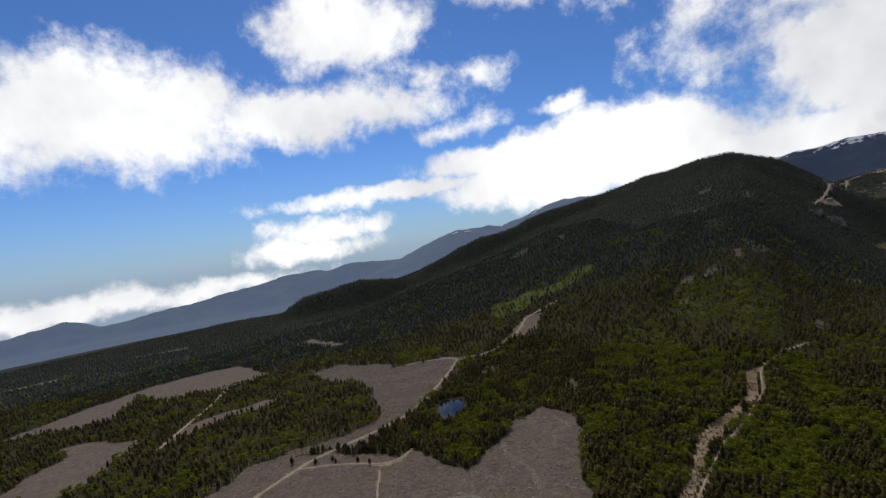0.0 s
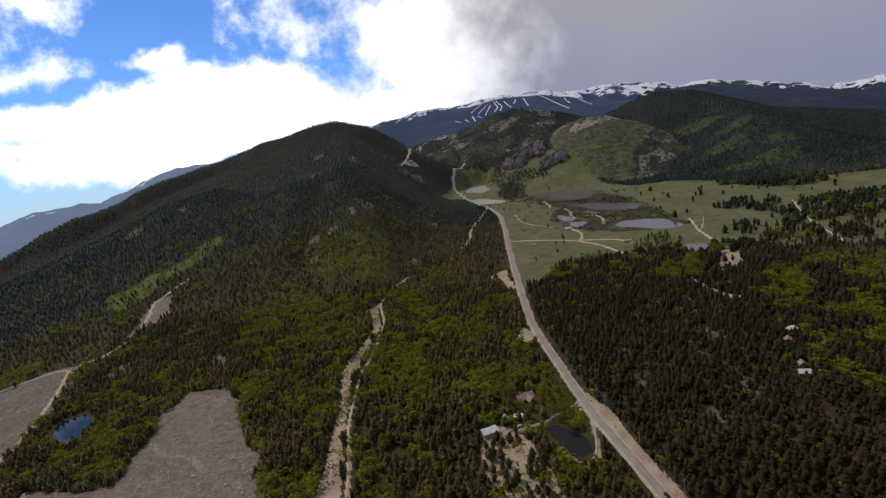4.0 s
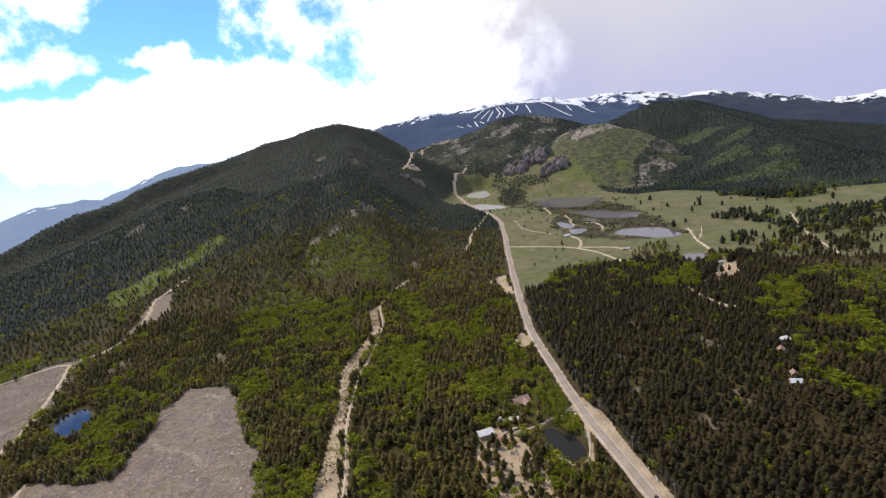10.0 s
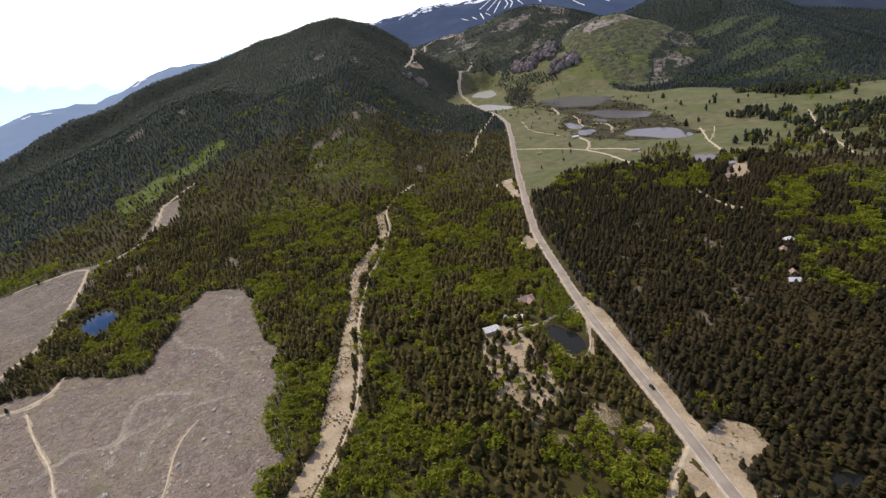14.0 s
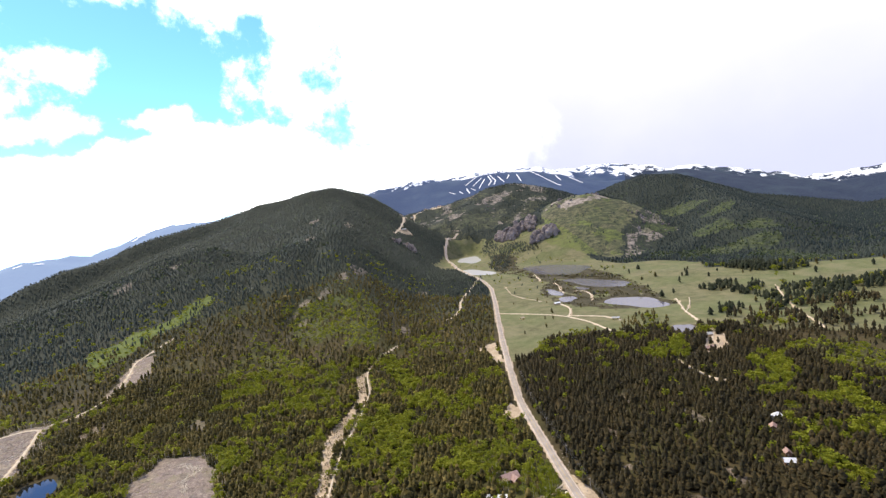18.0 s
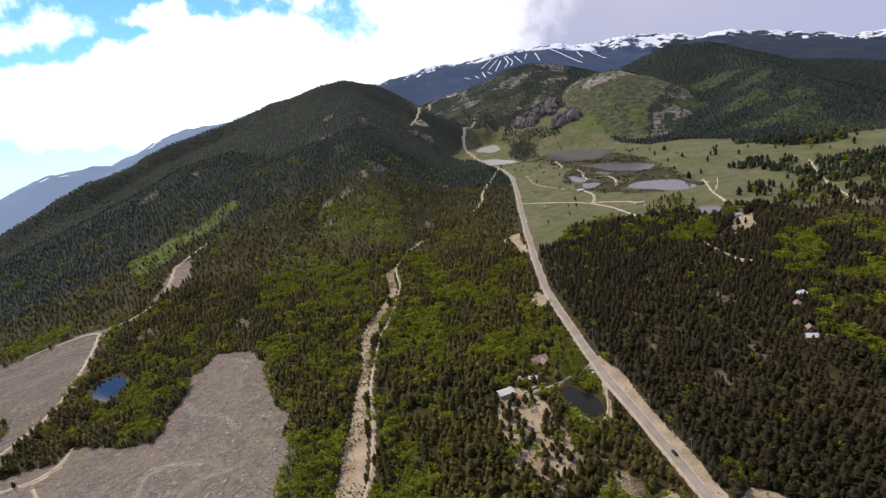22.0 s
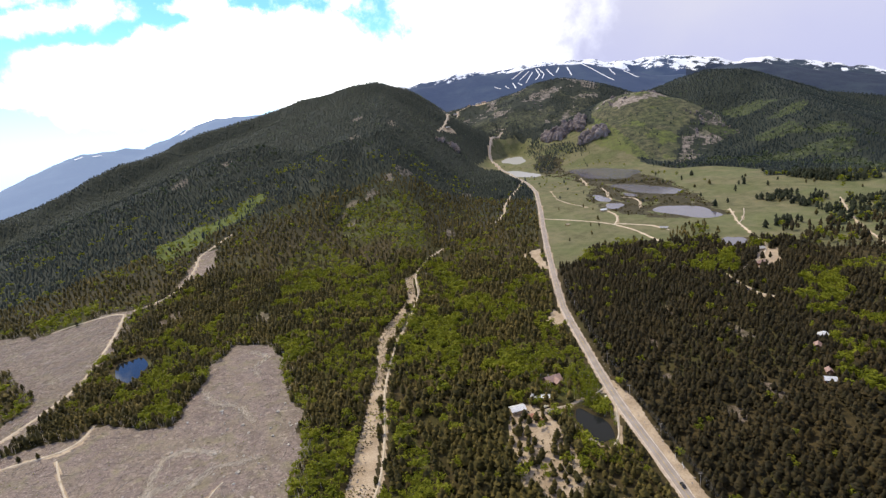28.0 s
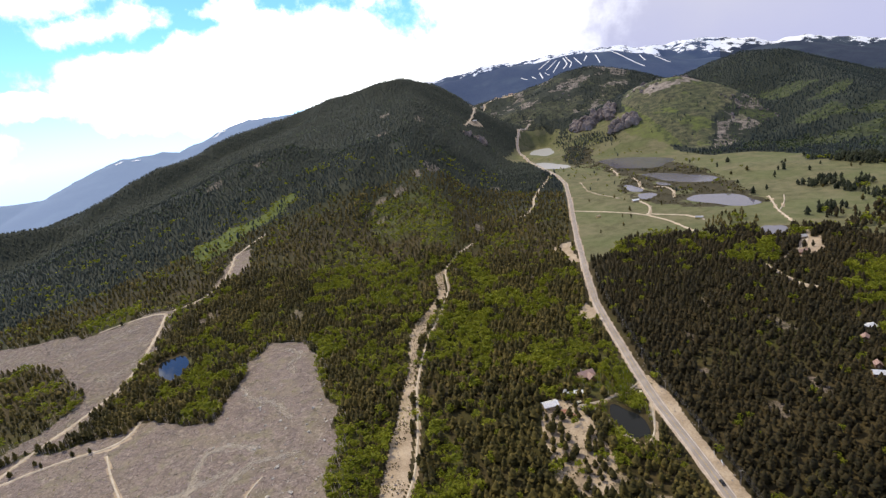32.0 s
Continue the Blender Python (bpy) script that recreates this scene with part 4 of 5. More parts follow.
def leafy_shape(rng, leaves, size):
    """A broadleaved crown of height 1: many small leaf clumps about a few limbs, with gaps."""
    limbs = [(rng.uniform(-0.16, 0.16), rng.uniform(-0.16, 0.16), rng.uniform(0.45, 0.85), rng.uniform(0.13, 0.22)) for _ in range(6)]
    verts, faces = [], []
    for k in range(leaves):
        cx, cy, cz, r = limbs[k % 6]
        d = rng.normal(size=3)
        d /= np.linalg.norm(d)
        c = np.array((cx, cy, cz)) + d * r * rng.uniform(0.6, 1.1)
        u = np.cross(d, rng.normal(size=3))
        u /= np.linalg.norm(u)
        v = np.cross(d + 0.5 * rng.normal(size=3), u)
        v /= np.linalg.norm(v)
        s = size * rng.uniform(0.6, 1.2)
        start = len(verts)
        verts += [c - s * u, c + s * u * 0.9 + 0.3 * s * v, c + s * v]
        faces.append((start, start + 1, start + 2))
    return np.array(verts), np.array(faces)


def plant(name, shapes, x, y, heights, widths, rng, mat, label):
    """Join a whole wood into one mesh, every tree with its own turn, height and breadth."""
    z = ground_height(x, y) - 0.25
    pick = rng.integers(0, len(shapes), len(x))
    turn = rng.uniform(0, 6.28, len(x))
    all_v, all_f, base = [], [], 0
    for k, (v, f) in enumerate(shapes):
        s = np.where(pick == k)[0]
        if not len(s):
            continue
        c, n = np.cos(turn[s])[:, None], np.sin(turn[s])[:, None]
        w, h = (heights[s] * widths[s])[:, None], heights[s][:, None]
        px = x[s][:, None] + w * (v[:, 0] * c - v[:, 1] * n)
        py = y[s][:, None] + w * (v[:, 0] * n + v[:, 1] * c)
        pz = z[s][:, None] + h * v[:, 2]
        all_v.append(np.stack([px, py, pz], -1).reshape(-1, 3))
        all_f.append((f[None] + (base + len(v) * np.arange(len(s)))[:, None, None]).reshape(-1, 3))
        base += len(v) * len(s)
    ob = mesh_object(name, np.concatenate(all_v), np.concatenate(all_f), mat)
    return tagged(ob, label, "woods", kind="stuff")


shape_rng = np.random.default_rng(4)
NEAR_PINES = [conifer_shape(shape_rng, 6, 6, 0.4) for _ in range(10)]
MID_PINES = [conifer_shape(shape_rng, 3, 5) for _ in range(6)]
FAR_PINES = [conifer_shape(shape_rng, 2, 4) for _ in range(6)]
NEAR_ASPENS = [leafy_shape(shape_rng, 64, 0.125) for _ in range(8)]
MID_ASPENS = [leafy_shape(shape_rng, 24, 0.19) for _ in range(6)]


def wood(title, area, step, seed, pines, aspens, tall, split_brown):
    x, y, rng = scatter(*area, step, seed)
    leafy = rng.uniform(0, 1, len(x)) < aspen_share(x, y)
    h = tall * rng.uniform(0.55, 1.15, len(x)) * (1 + 0.5 * fractal(x, y, 70, 2, 15))
    h *= np.where(inside(x, y, VALLEY) & (x > 430) & (y < 1350), 1.5, 1.0)
    brown = ~leafy & (x > near_road(y)) & split_brown
    # far trees are split off by plan position to take the haze-tinted colours
    hill_pine = ~leafy & ~brown & (x > 150) & (y > 1150) & ~inside(x, y, VALLEY) | ~leafy & ~brown & (x > 430) & (y > 560) & inside(x, y, VALLEY)
    knoll = hill_pine & inside(x, y, VALLEY)
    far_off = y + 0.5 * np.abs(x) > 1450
    beyond = ~leafy & ~hill_pine & ~brown & (y + 0.7 * np.abs(x) > 1250)
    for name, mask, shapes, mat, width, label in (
            ("distant_pine_wood", beyond, pines, HAZED_PINE, 1.5 if tall < 8 else 1.0, "far slope pine forest with blue haze painted into it"),
            ("pine_wood", ~leafy & ~brown & ~beyond & ~hill_pine, pines, PINE, 1.5 if tall < 8 else 1.0, "dense dark green pine wood on the slope"),
            ("thin_pine_wood", brown, pines, BROWN_PINE, 0.95, "brownish thinned pine wood beside the road"),
            ("knoll_pine_wood", knoll, pines, KNOLL_PINE, 1.2, "scattered dark green pines on the grassy knoll"),
            # spruce_wood is far-hill forest; its blue dark tone stands in for haze
            ("spruce_wood", hill_pine & ~knoll, pines, HAZED_HILL_PINE, 1.5 if tall < 8 else 1.0, "far hill forest with haze and cloud shade painted in"),
            ("distant_aspen_wood", leafy & far_off, aspens, FAR_ASPEN, 1.5, "muted green aspen groves among the far hill trees"),
            ("aspen_wood", leafy & ~far_off, aspens, ASPEN, 1.5, "bright green young aspen thicket among pines")):
        if mask.sum() > 3:
            plant(name, shapes, x[mask], y[mask], h[mask] * (0.80 if "aspen" in name else 1.0), width * rng.uniform(0.8, 1.3, mask.sum()), rng, mat, label)


def near_road(y):
    line = np.array(ROAD)
    return np.interp(y, line[:, 1], line[:, 0])


wood("near", (-430, 430, 120, 720), 4.7, 21, NEAR_PINES, NEAR_ASPENS, 9.5, True)
wood("mid", (-1000, 900, 720, 1500), 7.5, 22, MID_PINES, MID_ASPENS, 9.5, False)
wood("west", (-1400, -430, 20, 720), 7.0, 23, MID_PINES, MID_ASPENS, 9.0, False)
wood("east", (430, 1000, 250, 720), 6.5, 24, MID_PINES, MID_ASPENS, 9.0, True)
wood("east", (900, 1700, 700, 1500), 9.5, 27, MID_PINES, MID_ASPENS, 9.5, False)
wood("west", (-1400, -1000, 720, 1500), 9.5, 28, MID_PINES, MID_ASPENS, 9.5, False)
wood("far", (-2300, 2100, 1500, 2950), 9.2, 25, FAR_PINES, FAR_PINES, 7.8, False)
wood("grove", (285, 465, 1500, 2140), 8.0, 29, MID_PINES, MID_ASPENS, 9.5, False)
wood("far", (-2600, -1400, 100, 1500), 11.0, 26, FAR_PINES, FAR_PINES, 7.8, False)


def edge_sticks(name, outline, reach, count, seed, tall, mat, label):
    """Bare grey stems standing along the edge of a clearing."""
    rng = np.random.default_rng(seed)
    q = along(outline + outline[:1], 1.5)
    s = q[rng.integers(0, len(q), count)] + rng.normal(0, reach, (count, 2))
    x, y = s[:, 0], s[:, 1]
    keep = ~inside(x, y, outline, 10) & (wooded(x, y) > 0.3) & (y > 150)
    x, y = x[keep], y[keep]
    h, r, a = tall * rng.uniform(0.5, 1.1, len(x)), rng.uniform(0.13, 0.22, len(x)), rng.uniform(0, 6.28, len(x))
    z = ground_height(x, y) - 0.2
    lean = rng.normal(0, 0.05, (len(x), 2)) * h[:, None]
    rows = []
    for k in range(3):
        rows.append(np.stack([x + r * np.cos(a + 2.09 * k), y + r * np.sin(a + 2.09 * k), z], 1))
    rows.append(np.stack([x + lean[:, 0], y + lean[:, 1], z + h], 1))
    f = np.array([(0, 1, 3), (1, 2, 3), (2, 0, 3)])
    ob = mesh_object(name, np.stack(rows, 1).reshape(-1, 3), (f[None] + 4 * np.arange(len(x))[:, None, None]).reshape(-1, 3), mat)
    return tagged(ob, label, "dead trees", kind="stuff")


edge_sticks("bare_stems", BIG_CLEARING, 6, 2600, 81, 8.5, DEAD_WOOD, "bare grey stems along the clearing's edge")
edge_sticks("bare_stems", WEST_CLEARING, 6, 1500, 82, 8.5, DEAD_WOOD, "bare grey stems along the farther clearing")


def scrub(name, outline, count, seed, tall, mat, label, keep_clear=True):
    """Low bushes thinly strewn over open ground."""
    rng = np.random.default_rng(seed)
    p = np.array(outline)
    x, y = rng.uniform(p[:, 0].min(), p[:, 0].max(), count * 5), rng.uniform(p[:, 1].min(), p[:, 1].max(), count * 5)
    ok = inside(x, y, outline) & (fractal(x, y, 16, 2, seed) > -0.04)
    if keep_clear:
        ok &= near_line(x, y, TRACKS["gully_trail"][1]) > 2.6
    for pond in PONDS:
        ok &= pond_reach(x, y, pond) > 1.12
    x, y = x[ok][:count], y[ok][:count]
    plant(name, MID_ASPENS, x, y, tall * rng.uniform(0.5, 1.2, len(x)), rng.uniform(1.1, 1.9, len(x)), rng, mat, label)


scrub("gully_scrub", GULLY, 950, 83, 1.25, PINE, "low dark bushes strewn over the gully floor")
scrub("gully_shoots", GULLY, 500, 88, 1.1, ASPEN, "low green shoots along the gully floor")
scrub("yard_scrub", YARD, 260, 84, 1.5, PINE, "low bushes on the sandy slope")
scrub("meadow_scrub", MARSH, 1900, 85, 3.2, PINE, "dark willow scrub round the ponds", False)
scrub("clearing_scrub", BIG_CLEARING, 500, 86, 0.9, ASPEN, "young shoots sprouting in the slash", False)


# ---- things ----
def part(name, bm, mat, parent=None, label=""):
    """One mesh object from a bmesh, under a thing or under a part."""
    mesh = bpy.data.meshes.new(name)
    bm.to_mesh(mesh)
    bm.free()
    mesh.materials.append(mat)
    ob = new(name, mesh)
    ob.parent = parent
    if label:
        tagged(ob, label)
    return ob


def box_into(bm, size, at, turn=0.0, bevel=0.0):
    made = bmesh.ops.create_cube(bm, size=1.0)["verts"]
    bmesh.ops.transform(bm, matrix=Matrix.Translation(at) @ Matrix.Rotation(turn, 4, "Z") @ Matrix.Diagonal((*size, 1)), verts=made)
    if bevel:
        edges = list({e for v in made for e in v.link_edges})
        bmesh.ops.bevel(bm, geom=edges, offset=bevel, segments=1, affect="EDGES")


def box(size, at, turn=0.0, bevel=0.0):
    bm = bmesh.new()
    box_into(bm, size, at, turn, bevel)
    return bm


def rod(a, b, r0, r1, sides=7):
    """A tapered round bar from a to b."""
    bm = bmesh.new()
    a, b = Vector(a), Vector(b)
    axis = b - a
    bmesh.ops.create_cone(bm, cap_ends=True, segments=sides, radius1=r0, radius2=r1, depth=axis.length,
                          matrix=Matrix.Translation((a + b) / 2) @ axis.to_track_quat("Z", "Y").to_matrix().to_4x4())
    return bm


def thing(name, x, y, turn, label, category, group="", sink=0.0):
    ob = new(name)
    ob.matrix_basis = pose(x, y, float(ground_height(x, y)) - sink, 0, 0, turn)
    return tagged(ob, label, category, group)


def gable(length, width, eaves, ridge, over, thick=0.18):
    """A pitched roof of two slabs with overhang, ridge along x."""
    bm = bmesh.new()
    half = width / 2 + over
    drop = over * (ridge - eaves) / (width / 2)
    for s in (-1, 1):
        corners = [(-length / 2 - over, 0, ridge), (length / 2 + over, 0, ridge), (length / 2 + over, s * half, eaves - drop), (-length / 2 - over, s * half, eaves - drop)]
        low = [bm.verts.new(c) for c in corners]
        top = [bm.verts.new((c[0], c[1], c[2] + thick)) for c in corners]
        bm.faces.new(low)
        bm.faces.new(top[::-1])
        for k in range(4):
            bm.faces.new((low[k], top[k], top[(k + 1) % 4], low[(k + 1) % 4]))
    bmesh.ops.recalc_face_normals(bm, faces=bm.faces)
    return bm


def gable_wall(length, width, eaves, ridge):
    """The walls of a small house up to its gables."""
    bm = bmesh.new()
    ring = [(-width / 2, -0.6), (width / 2, -0.6), (width / 2, eaves), (0, ridge), (-width / 2, eaves)]
    ends = [[bm.verts.new((sx * length / 2, y, z)) for y, z in ring] for sx in (-1, 1)]
    bm.faces.new(ends[0][::-1])
    bm.faces.new(ends[1])
    for k in range(5):
        bm.faces.new((ends[0][k], ends[0][(k + 1) % 5], ends[1][(k + 1) % 5], ends[1][k]))
    bmesh.ops.recalc_face_normals(bm, faces=bm.faces)
    return bm


LOG_WALL = plain("brown timber wall", (0.11, 0.06, 0.035), (0.20, 0.12, 0.075), 0.8)
RED_SHINGLE = plain("reddish brown shingles", (0.25, 0.155, 0.13), (0.42, 0.30, 0.265), 0.9, 0.85, 0.5)
WHITE_METAL = plain("white ribbed metal", (0.62, 0.63, 0.66), (0.80, 0.81, 0.83), 1.5, 0.35, 0.1, 0.2)
TAN_WALL = plain("tan boards", (0.30, 0.24, 0.16), (0.45, 0.37, 0.26), 0.7)
YELLOW_BOARD = plain("weathered yellow boards", (0.42, 0.32, 0.10), (0.58, 0.46, 0.18), 0.7)
GREY_ROOF = plain("grey sheet roof", (0.24, 0.24, 0.25), (0.40, 0.40, 0.41), 1.2, 0.5)
PANE = plain("window glass", (0.03, 0.035, 0.045), (0.06, 0.065, 0.075), 1.0, 0.08, 0.02)
DARK_PAINT = plain("dark car paint", (0.02, 0.022, 0.028), (0.04, 0.042, 0.05), 0.8, 0.25, 0.02)
PALE_PAINT = plain("cream car paint", (0.55, 0.50, 0.36), (0.68, 0.63, 0.48), 0.8, 0.3, 0.02)
RUBBER = plain("tyre rubber", (0.015, 0.015, 0.016), (0.03, 0.03, 0.03), 0.2)
WIRE = plain("grey cable", (0.06, 0.06, 0.065), (0.10, 0.10, 0.11), 0.4, 0.5)
RED_EARTH = plain("red earth", (0.26, 0.12, 0.08), (0.40, 0.21, 0.15), 1.5, 0.95, 0.6)


def cabin(name, x, y, turn, label, length, width, eaves, ridge, wall_mat, roof_mat, category="house", wing=False, windows=3, group="", chimney=False):
    """A house with walls, roof slabs, door and windows; a wing crosses it if asked."""
    home = thing(name, x, y, turn, label, category, group)
    part("wall", gable_wall(length, width, eaves, ridge), wall_mat, home)
    part("roof", gable(length, width, eaves, ridge, 0.55), roof_mat, home)
    for s in (-1, 1):
        for k in range(windows):
            wx = length * ((k + 0.5) / windows - 0.5)
            frame_part = part("window", box((1.25, 0.10, 1.25), (wx, s * (width / 2 + 0.03), eaves * 0.55)), WHITE_METAL, home, "white framed window")
            part("pane", box((1.02, 0.06, 1.02), (wx, s * (width / 2 + 0.075), eaves * 0.55)), PANE, frame_part)
    part("door", box((0.10, 1.0, 2.05), (-length / 2 - 0.04, 0.4, 1.0)), TAN_WALL, home)
    if wing:
        cross = Matrix.Translation((length * 0.16, -width * 0.45, 0)) @ Matrix.Rotation(radians(90), 4, "Z")
        for piece, bm, mat in (("wall", gable_wall(width * 1.25, width * 0.72, eaves * 0.95, ridge * 0.9), wall_mat), ("roof", gable(width * 1.25, width * 0.72, eaves * 0.95, ridge * 0.9, 0.5), roof_mat)):
            bm.transform(cross)
            part(piece, bm, mat, home)
    if chimney:
        part("chimney", box((0.9, 0.9, 2.4), (-length * 0.2, width * 0.12, ridge + 0.3), 0, 0.05), ROCK, home, "stone chimney")
    return home


cabin("house", 49.5, 361, 20, "brown timber house with reddish shingled roofs among aspens", 13, 8, 3.4, 6.2, LOG_WALL, RED_SHINGLE, wing=True, windows=4, chimney=True)
shed = cabin("barn", 17, 324, 14, "tan barn with a white ribbed metal roof", 10.4, 7.2, 3.4, 4.8, TAN_WALL, WHITE_METAL, "barn", windows=2)
for k in range(9):
    for s in (-1, 1):
        bm = rod((-5.2 + 1.3 * k, 0.1 * s, 5.03), (-5.2 + 1.3 * k, s * 4.0, 3.40), 0.05, 0.05, 5)
        part("roof_rib", bm, GREY_ROOF, shed)
cabin("garden_shed", 32.5, 336, 60, "small tan shed at the edge of the dirt yard", 5, 3.2, 2.2, 3.1, TAN_WALL, GREY_ROOF, "shed", windows=1)
cabin("outbuilding", 40, 338, -10, "low outbuilding with a white roof behind the yard", 6, 4.0, 2.4, 3.2, LOG_WALL, WHITE_METAL, "shed", windows=2)
FARM = "farm sheds in the valley meadow"
cabin("farm_shed", 175, 879, 30, "small yellow shed standing alone in the meadow", 7, 5, 2.6, 4.0, YELLOW_BOARD, TAN_WALL, "shed", windows=1, group=FARM)
cabin("farm_shed", 264, 968, 10, "pale farm shed at the track's end by the ponds", 12, 7, 3.0, 4.8, TAN_WALL, WHITE_METAL, "shed", windows=2, group=FARM)
cabin("farm_shed", 309, 789, -25, "yellow farm shed beside the meadow track", 11, 6, 3.0, 4.6, YELLOW_BOARD, GREY_ROOF, "shed", windows=2, group=FARM)
HAMLET = "cabins in the wood east of the road"
for x, y, turn, long_, wide_, wall_mat, roof_mat, label in (
        (282, 392, 30, 9, 7, TAN_WALL, WHITE_METAL, "small cabin with a white metal roof among pines"), (243, 326, -20, 7, 5, LOG_WALL, WHITE_METAL, "low cabin with a white metal roof in the wood"),
        (268, 376, 55, 7, 5, LOG_WALL, RED_SHINGLE, "brown-roofed cabin half hidden by pines"), (342, 586, 15, 11, 7, LOG_WALL, RED_SHINGLE, "brown cabin by the drive below the knoll"),
        (250, 337, 70, 5, 4, LOG_WALL, RED_SHINGLE, "small brown shed under the pines"),
        (372, 640, 0, 12, 8, TAN_WALL, GREY_ROOF, "tan lodge on the sandy mound")):
    cabin("cabin", x, y, turn, label, long_, wide_, 2.8, 4.6, wall_mat, roof_mat, "cabin", windows=2, group=HAMLET)
VILLAGE = "buildings up the far valley"
for k, (x, y, turn) in enumerate(((140, 2862, 20), (172, 2866, -15), (10, 2770, 40), (90, 2845, 70), (-30, 2116, 10))):
    cabin("lodge", x, y, turn, "large pale lodge up the far valley", 24 - 2 * k, 13, 6, 9.5, TAN_WALL, RED_SHINGLE if k % 2 else GREY_ROOF, "lodge", windows=4, group=VILLAGE)


def build_car(x, y, turn, paint, label):
    car = thing("car", x, y, turn, label, "car", sink=-0.55)
    bm = bmesh.new()
    outline = [(-2.2, 0.35), (2.2, 0.35), (2.25, 0.8), (1.2, 0.95), (0.6, 1.5), (-1.3, 1.5), (-2.1, 1.0)]
    ends = [[bm.verts.new((px, s * 0.88 * (0.86 if pz > 1.2 else 1), pz)) for px, pz in outline] for s in (-1, 1)]
    bm.faces.new(ends[0])
    bm.faces.new(ends[1][::-1])
    for k in range(7):
        bm.faces.new((ends[0][k], ends[1][k], ends[1][(k + 1) % 7], ends[0][(k + 1) % 7]))
    bmesh.ops.recalc_face_normals(bm, faces=bm.faces)
    body = part("body", bm, paint, car)
    part("windscreen", box((0.08, 1.4, 0.5), (0.95, 0, 1.24)), PANE, body)
    part("rear_window", box((0.08, 1.35, 0.42), (-1.75, 0, 1.26)), PANE, body)
    for sx in (-1.35, 1.4):
        for sy in (-0.86, 0.86):
            part("wheel", rod((sx, sy - 0.11, 0.33), (sx, sy + 0.11, 0.33), 0.33, 0.33, 12), RUBBER, car)
    return car


build_car(100.2, 238, -82, DARK_PAINT, "dark car driving on the asphalt road")
build_car(38, 326, 30, PALE_PAINT, "cream truck parked in the dirt yard")
build_car(84, 332, 75, PALE_PAINT, "pale car on the drive beside the pond")


def build_pole(x, y, turn):
    pole = thing("power_pole", x, y, turn, "grey wooden power pole beside the asphalt road", "power pole", "power poles along the road")
    part("post", rod((0, 0, -0.5), (0, 0, 10.5), 0.17, 0.11, 8), DEAD_WOOD, pole)
    arm = part("crossarm", box((2.4, 0.12, 0.14), (0, 0.1, 9.8)), DEAD_WOOD, pole)
    for s in (-1.1, 0.0, 1.1):
        part("insulator", rod((s, 0.1, 9.87), (s, 0.1, 10.1), 0.06, 0.04, 6), WHITE_METAL, arm)
    return pole


POLE_SPOTS = [(115, 150), (112, 192), (109, 236), (105, 282), (101, 330), (100, 382), (100, 440), (101, 505), (106, 575)]
for x, y in POLE_SPOTS:
    build_pole(x, y, 0)
for s in (-1.1, 0.0, 1.1):
    for (ax, ay), (bx, by) in zip(POLE_SPOTS[:-1], POLE_SPOTS[1:]):
        za, zb = float(ground_height(ax, ay)) + 10.1, float(ground_height(bx, by)) + 10.1
        curve = bpy.data.curves.new("power_cable", "CURVE")
        curve.dimensions, curve.bevel_depth = "3D", 0.035
        line = curve.splines.new("POLY")
        line.points.add(8)
        for k in range(9):
            f = k / 8
            line.points[k].co = (ax + s + (bx - ax) * f, ay + 0.1 + (by - ay) * f, za + (zb - za) * f - 3.2 * f * (1 - f), 1)
        curve.materials.append(WIRE)
        tagged(new("power_cable", curve), "thin grey cable sagging between the poles", "cable", "cables along the road")


# ---- rocks ----
def rock_mesh(seed, detail=2, flat=0.75, stone=ROCK, tall_cracks=False):
    """A craggy boulder about one metre across."""
    bm = bmesh.new()
    bmesh.ops.create_icosphere(bm, subdivisions=detail, radius=0.5)
    off = Vector((seed * 7.3, seed * 3.1, seed * 5.7))
    for v in bm.verts:
        p = v.co.copy()
        if tall_cracks:
            p = Vector((v.co.x, v.co.y, v.co.z * 0.3))
        cut = abs(noise.noise(p * 2.6 + off)) * 0.9 + abs(noise.noise(p * 6.0 + off)) * 0.35 + noise.noise(p * 13.0 + off) * 0.10
        v.co = v.co * (0.55 + cut)
        v.co.z *= flat
    mesh = bpy.data.meshes.new("rock")
    bm.to_mesh(mesh)
    bm.free()
    mesh.materials.append(stone)
    return mesh


BOULDERS = [rock_mesh(k + 1, 2) for k in range(6)]
WHITE_BOULDERS = [rock_mesh(k + 31, 2, 0.75, PALE_ROCK) for k in range(6)]
CRAGS = [rock_mesh(k + 11, 4, 1.0, DARK_ROCK, True) for k in range(6)]
rock_rng = random.Random(12)


def set_rock(name, meshes, x, y, size, tall, sink, label, category, group):
    ob = new(name, rock_rng.choice(meshes))
    ob.matrix_basis = pose(x, y, float(ground_height(x, y)) + size * tall * sink, rock_rng.uniform(-12, 12), rock_rng.uniform(-12, 12), rock_rng.uniform(0, 360)) @ Matrix.Diagonal((size, size * rock_rng.uniform(0.7, 1.1), size * tall, 1))
    return tagged(ob, label, category, group)


for k in range(16):
    f = k / 15
    set_rock("rock_crag", CRAGS, 345 + 130 * f + rock_rng.uniform(-10, 10), 1985 - 25 * f + rock_rng.uniform(-20, 90), rock_rng.uniform(36, 58), rock_rng.uniform(0.6, 0.95), 0.2, "tall bare granite crag at the valley's end", "rock", "crags at the valley's end")
for k in range(9):
    f = k / 8
    set_rock("rock_dome", CRAGS, 440 + 75 * f + rock_rng.uniform(-8, 8), 1835 - 10 * f + rock_rng.uniform(-15, 25), rock_rng.uniform(40, 58), rock_rng.uniform(0.8, 1.1), 0.2, "rounded pinkish granite dome above the meadow", "rock", "domes above the meadow")
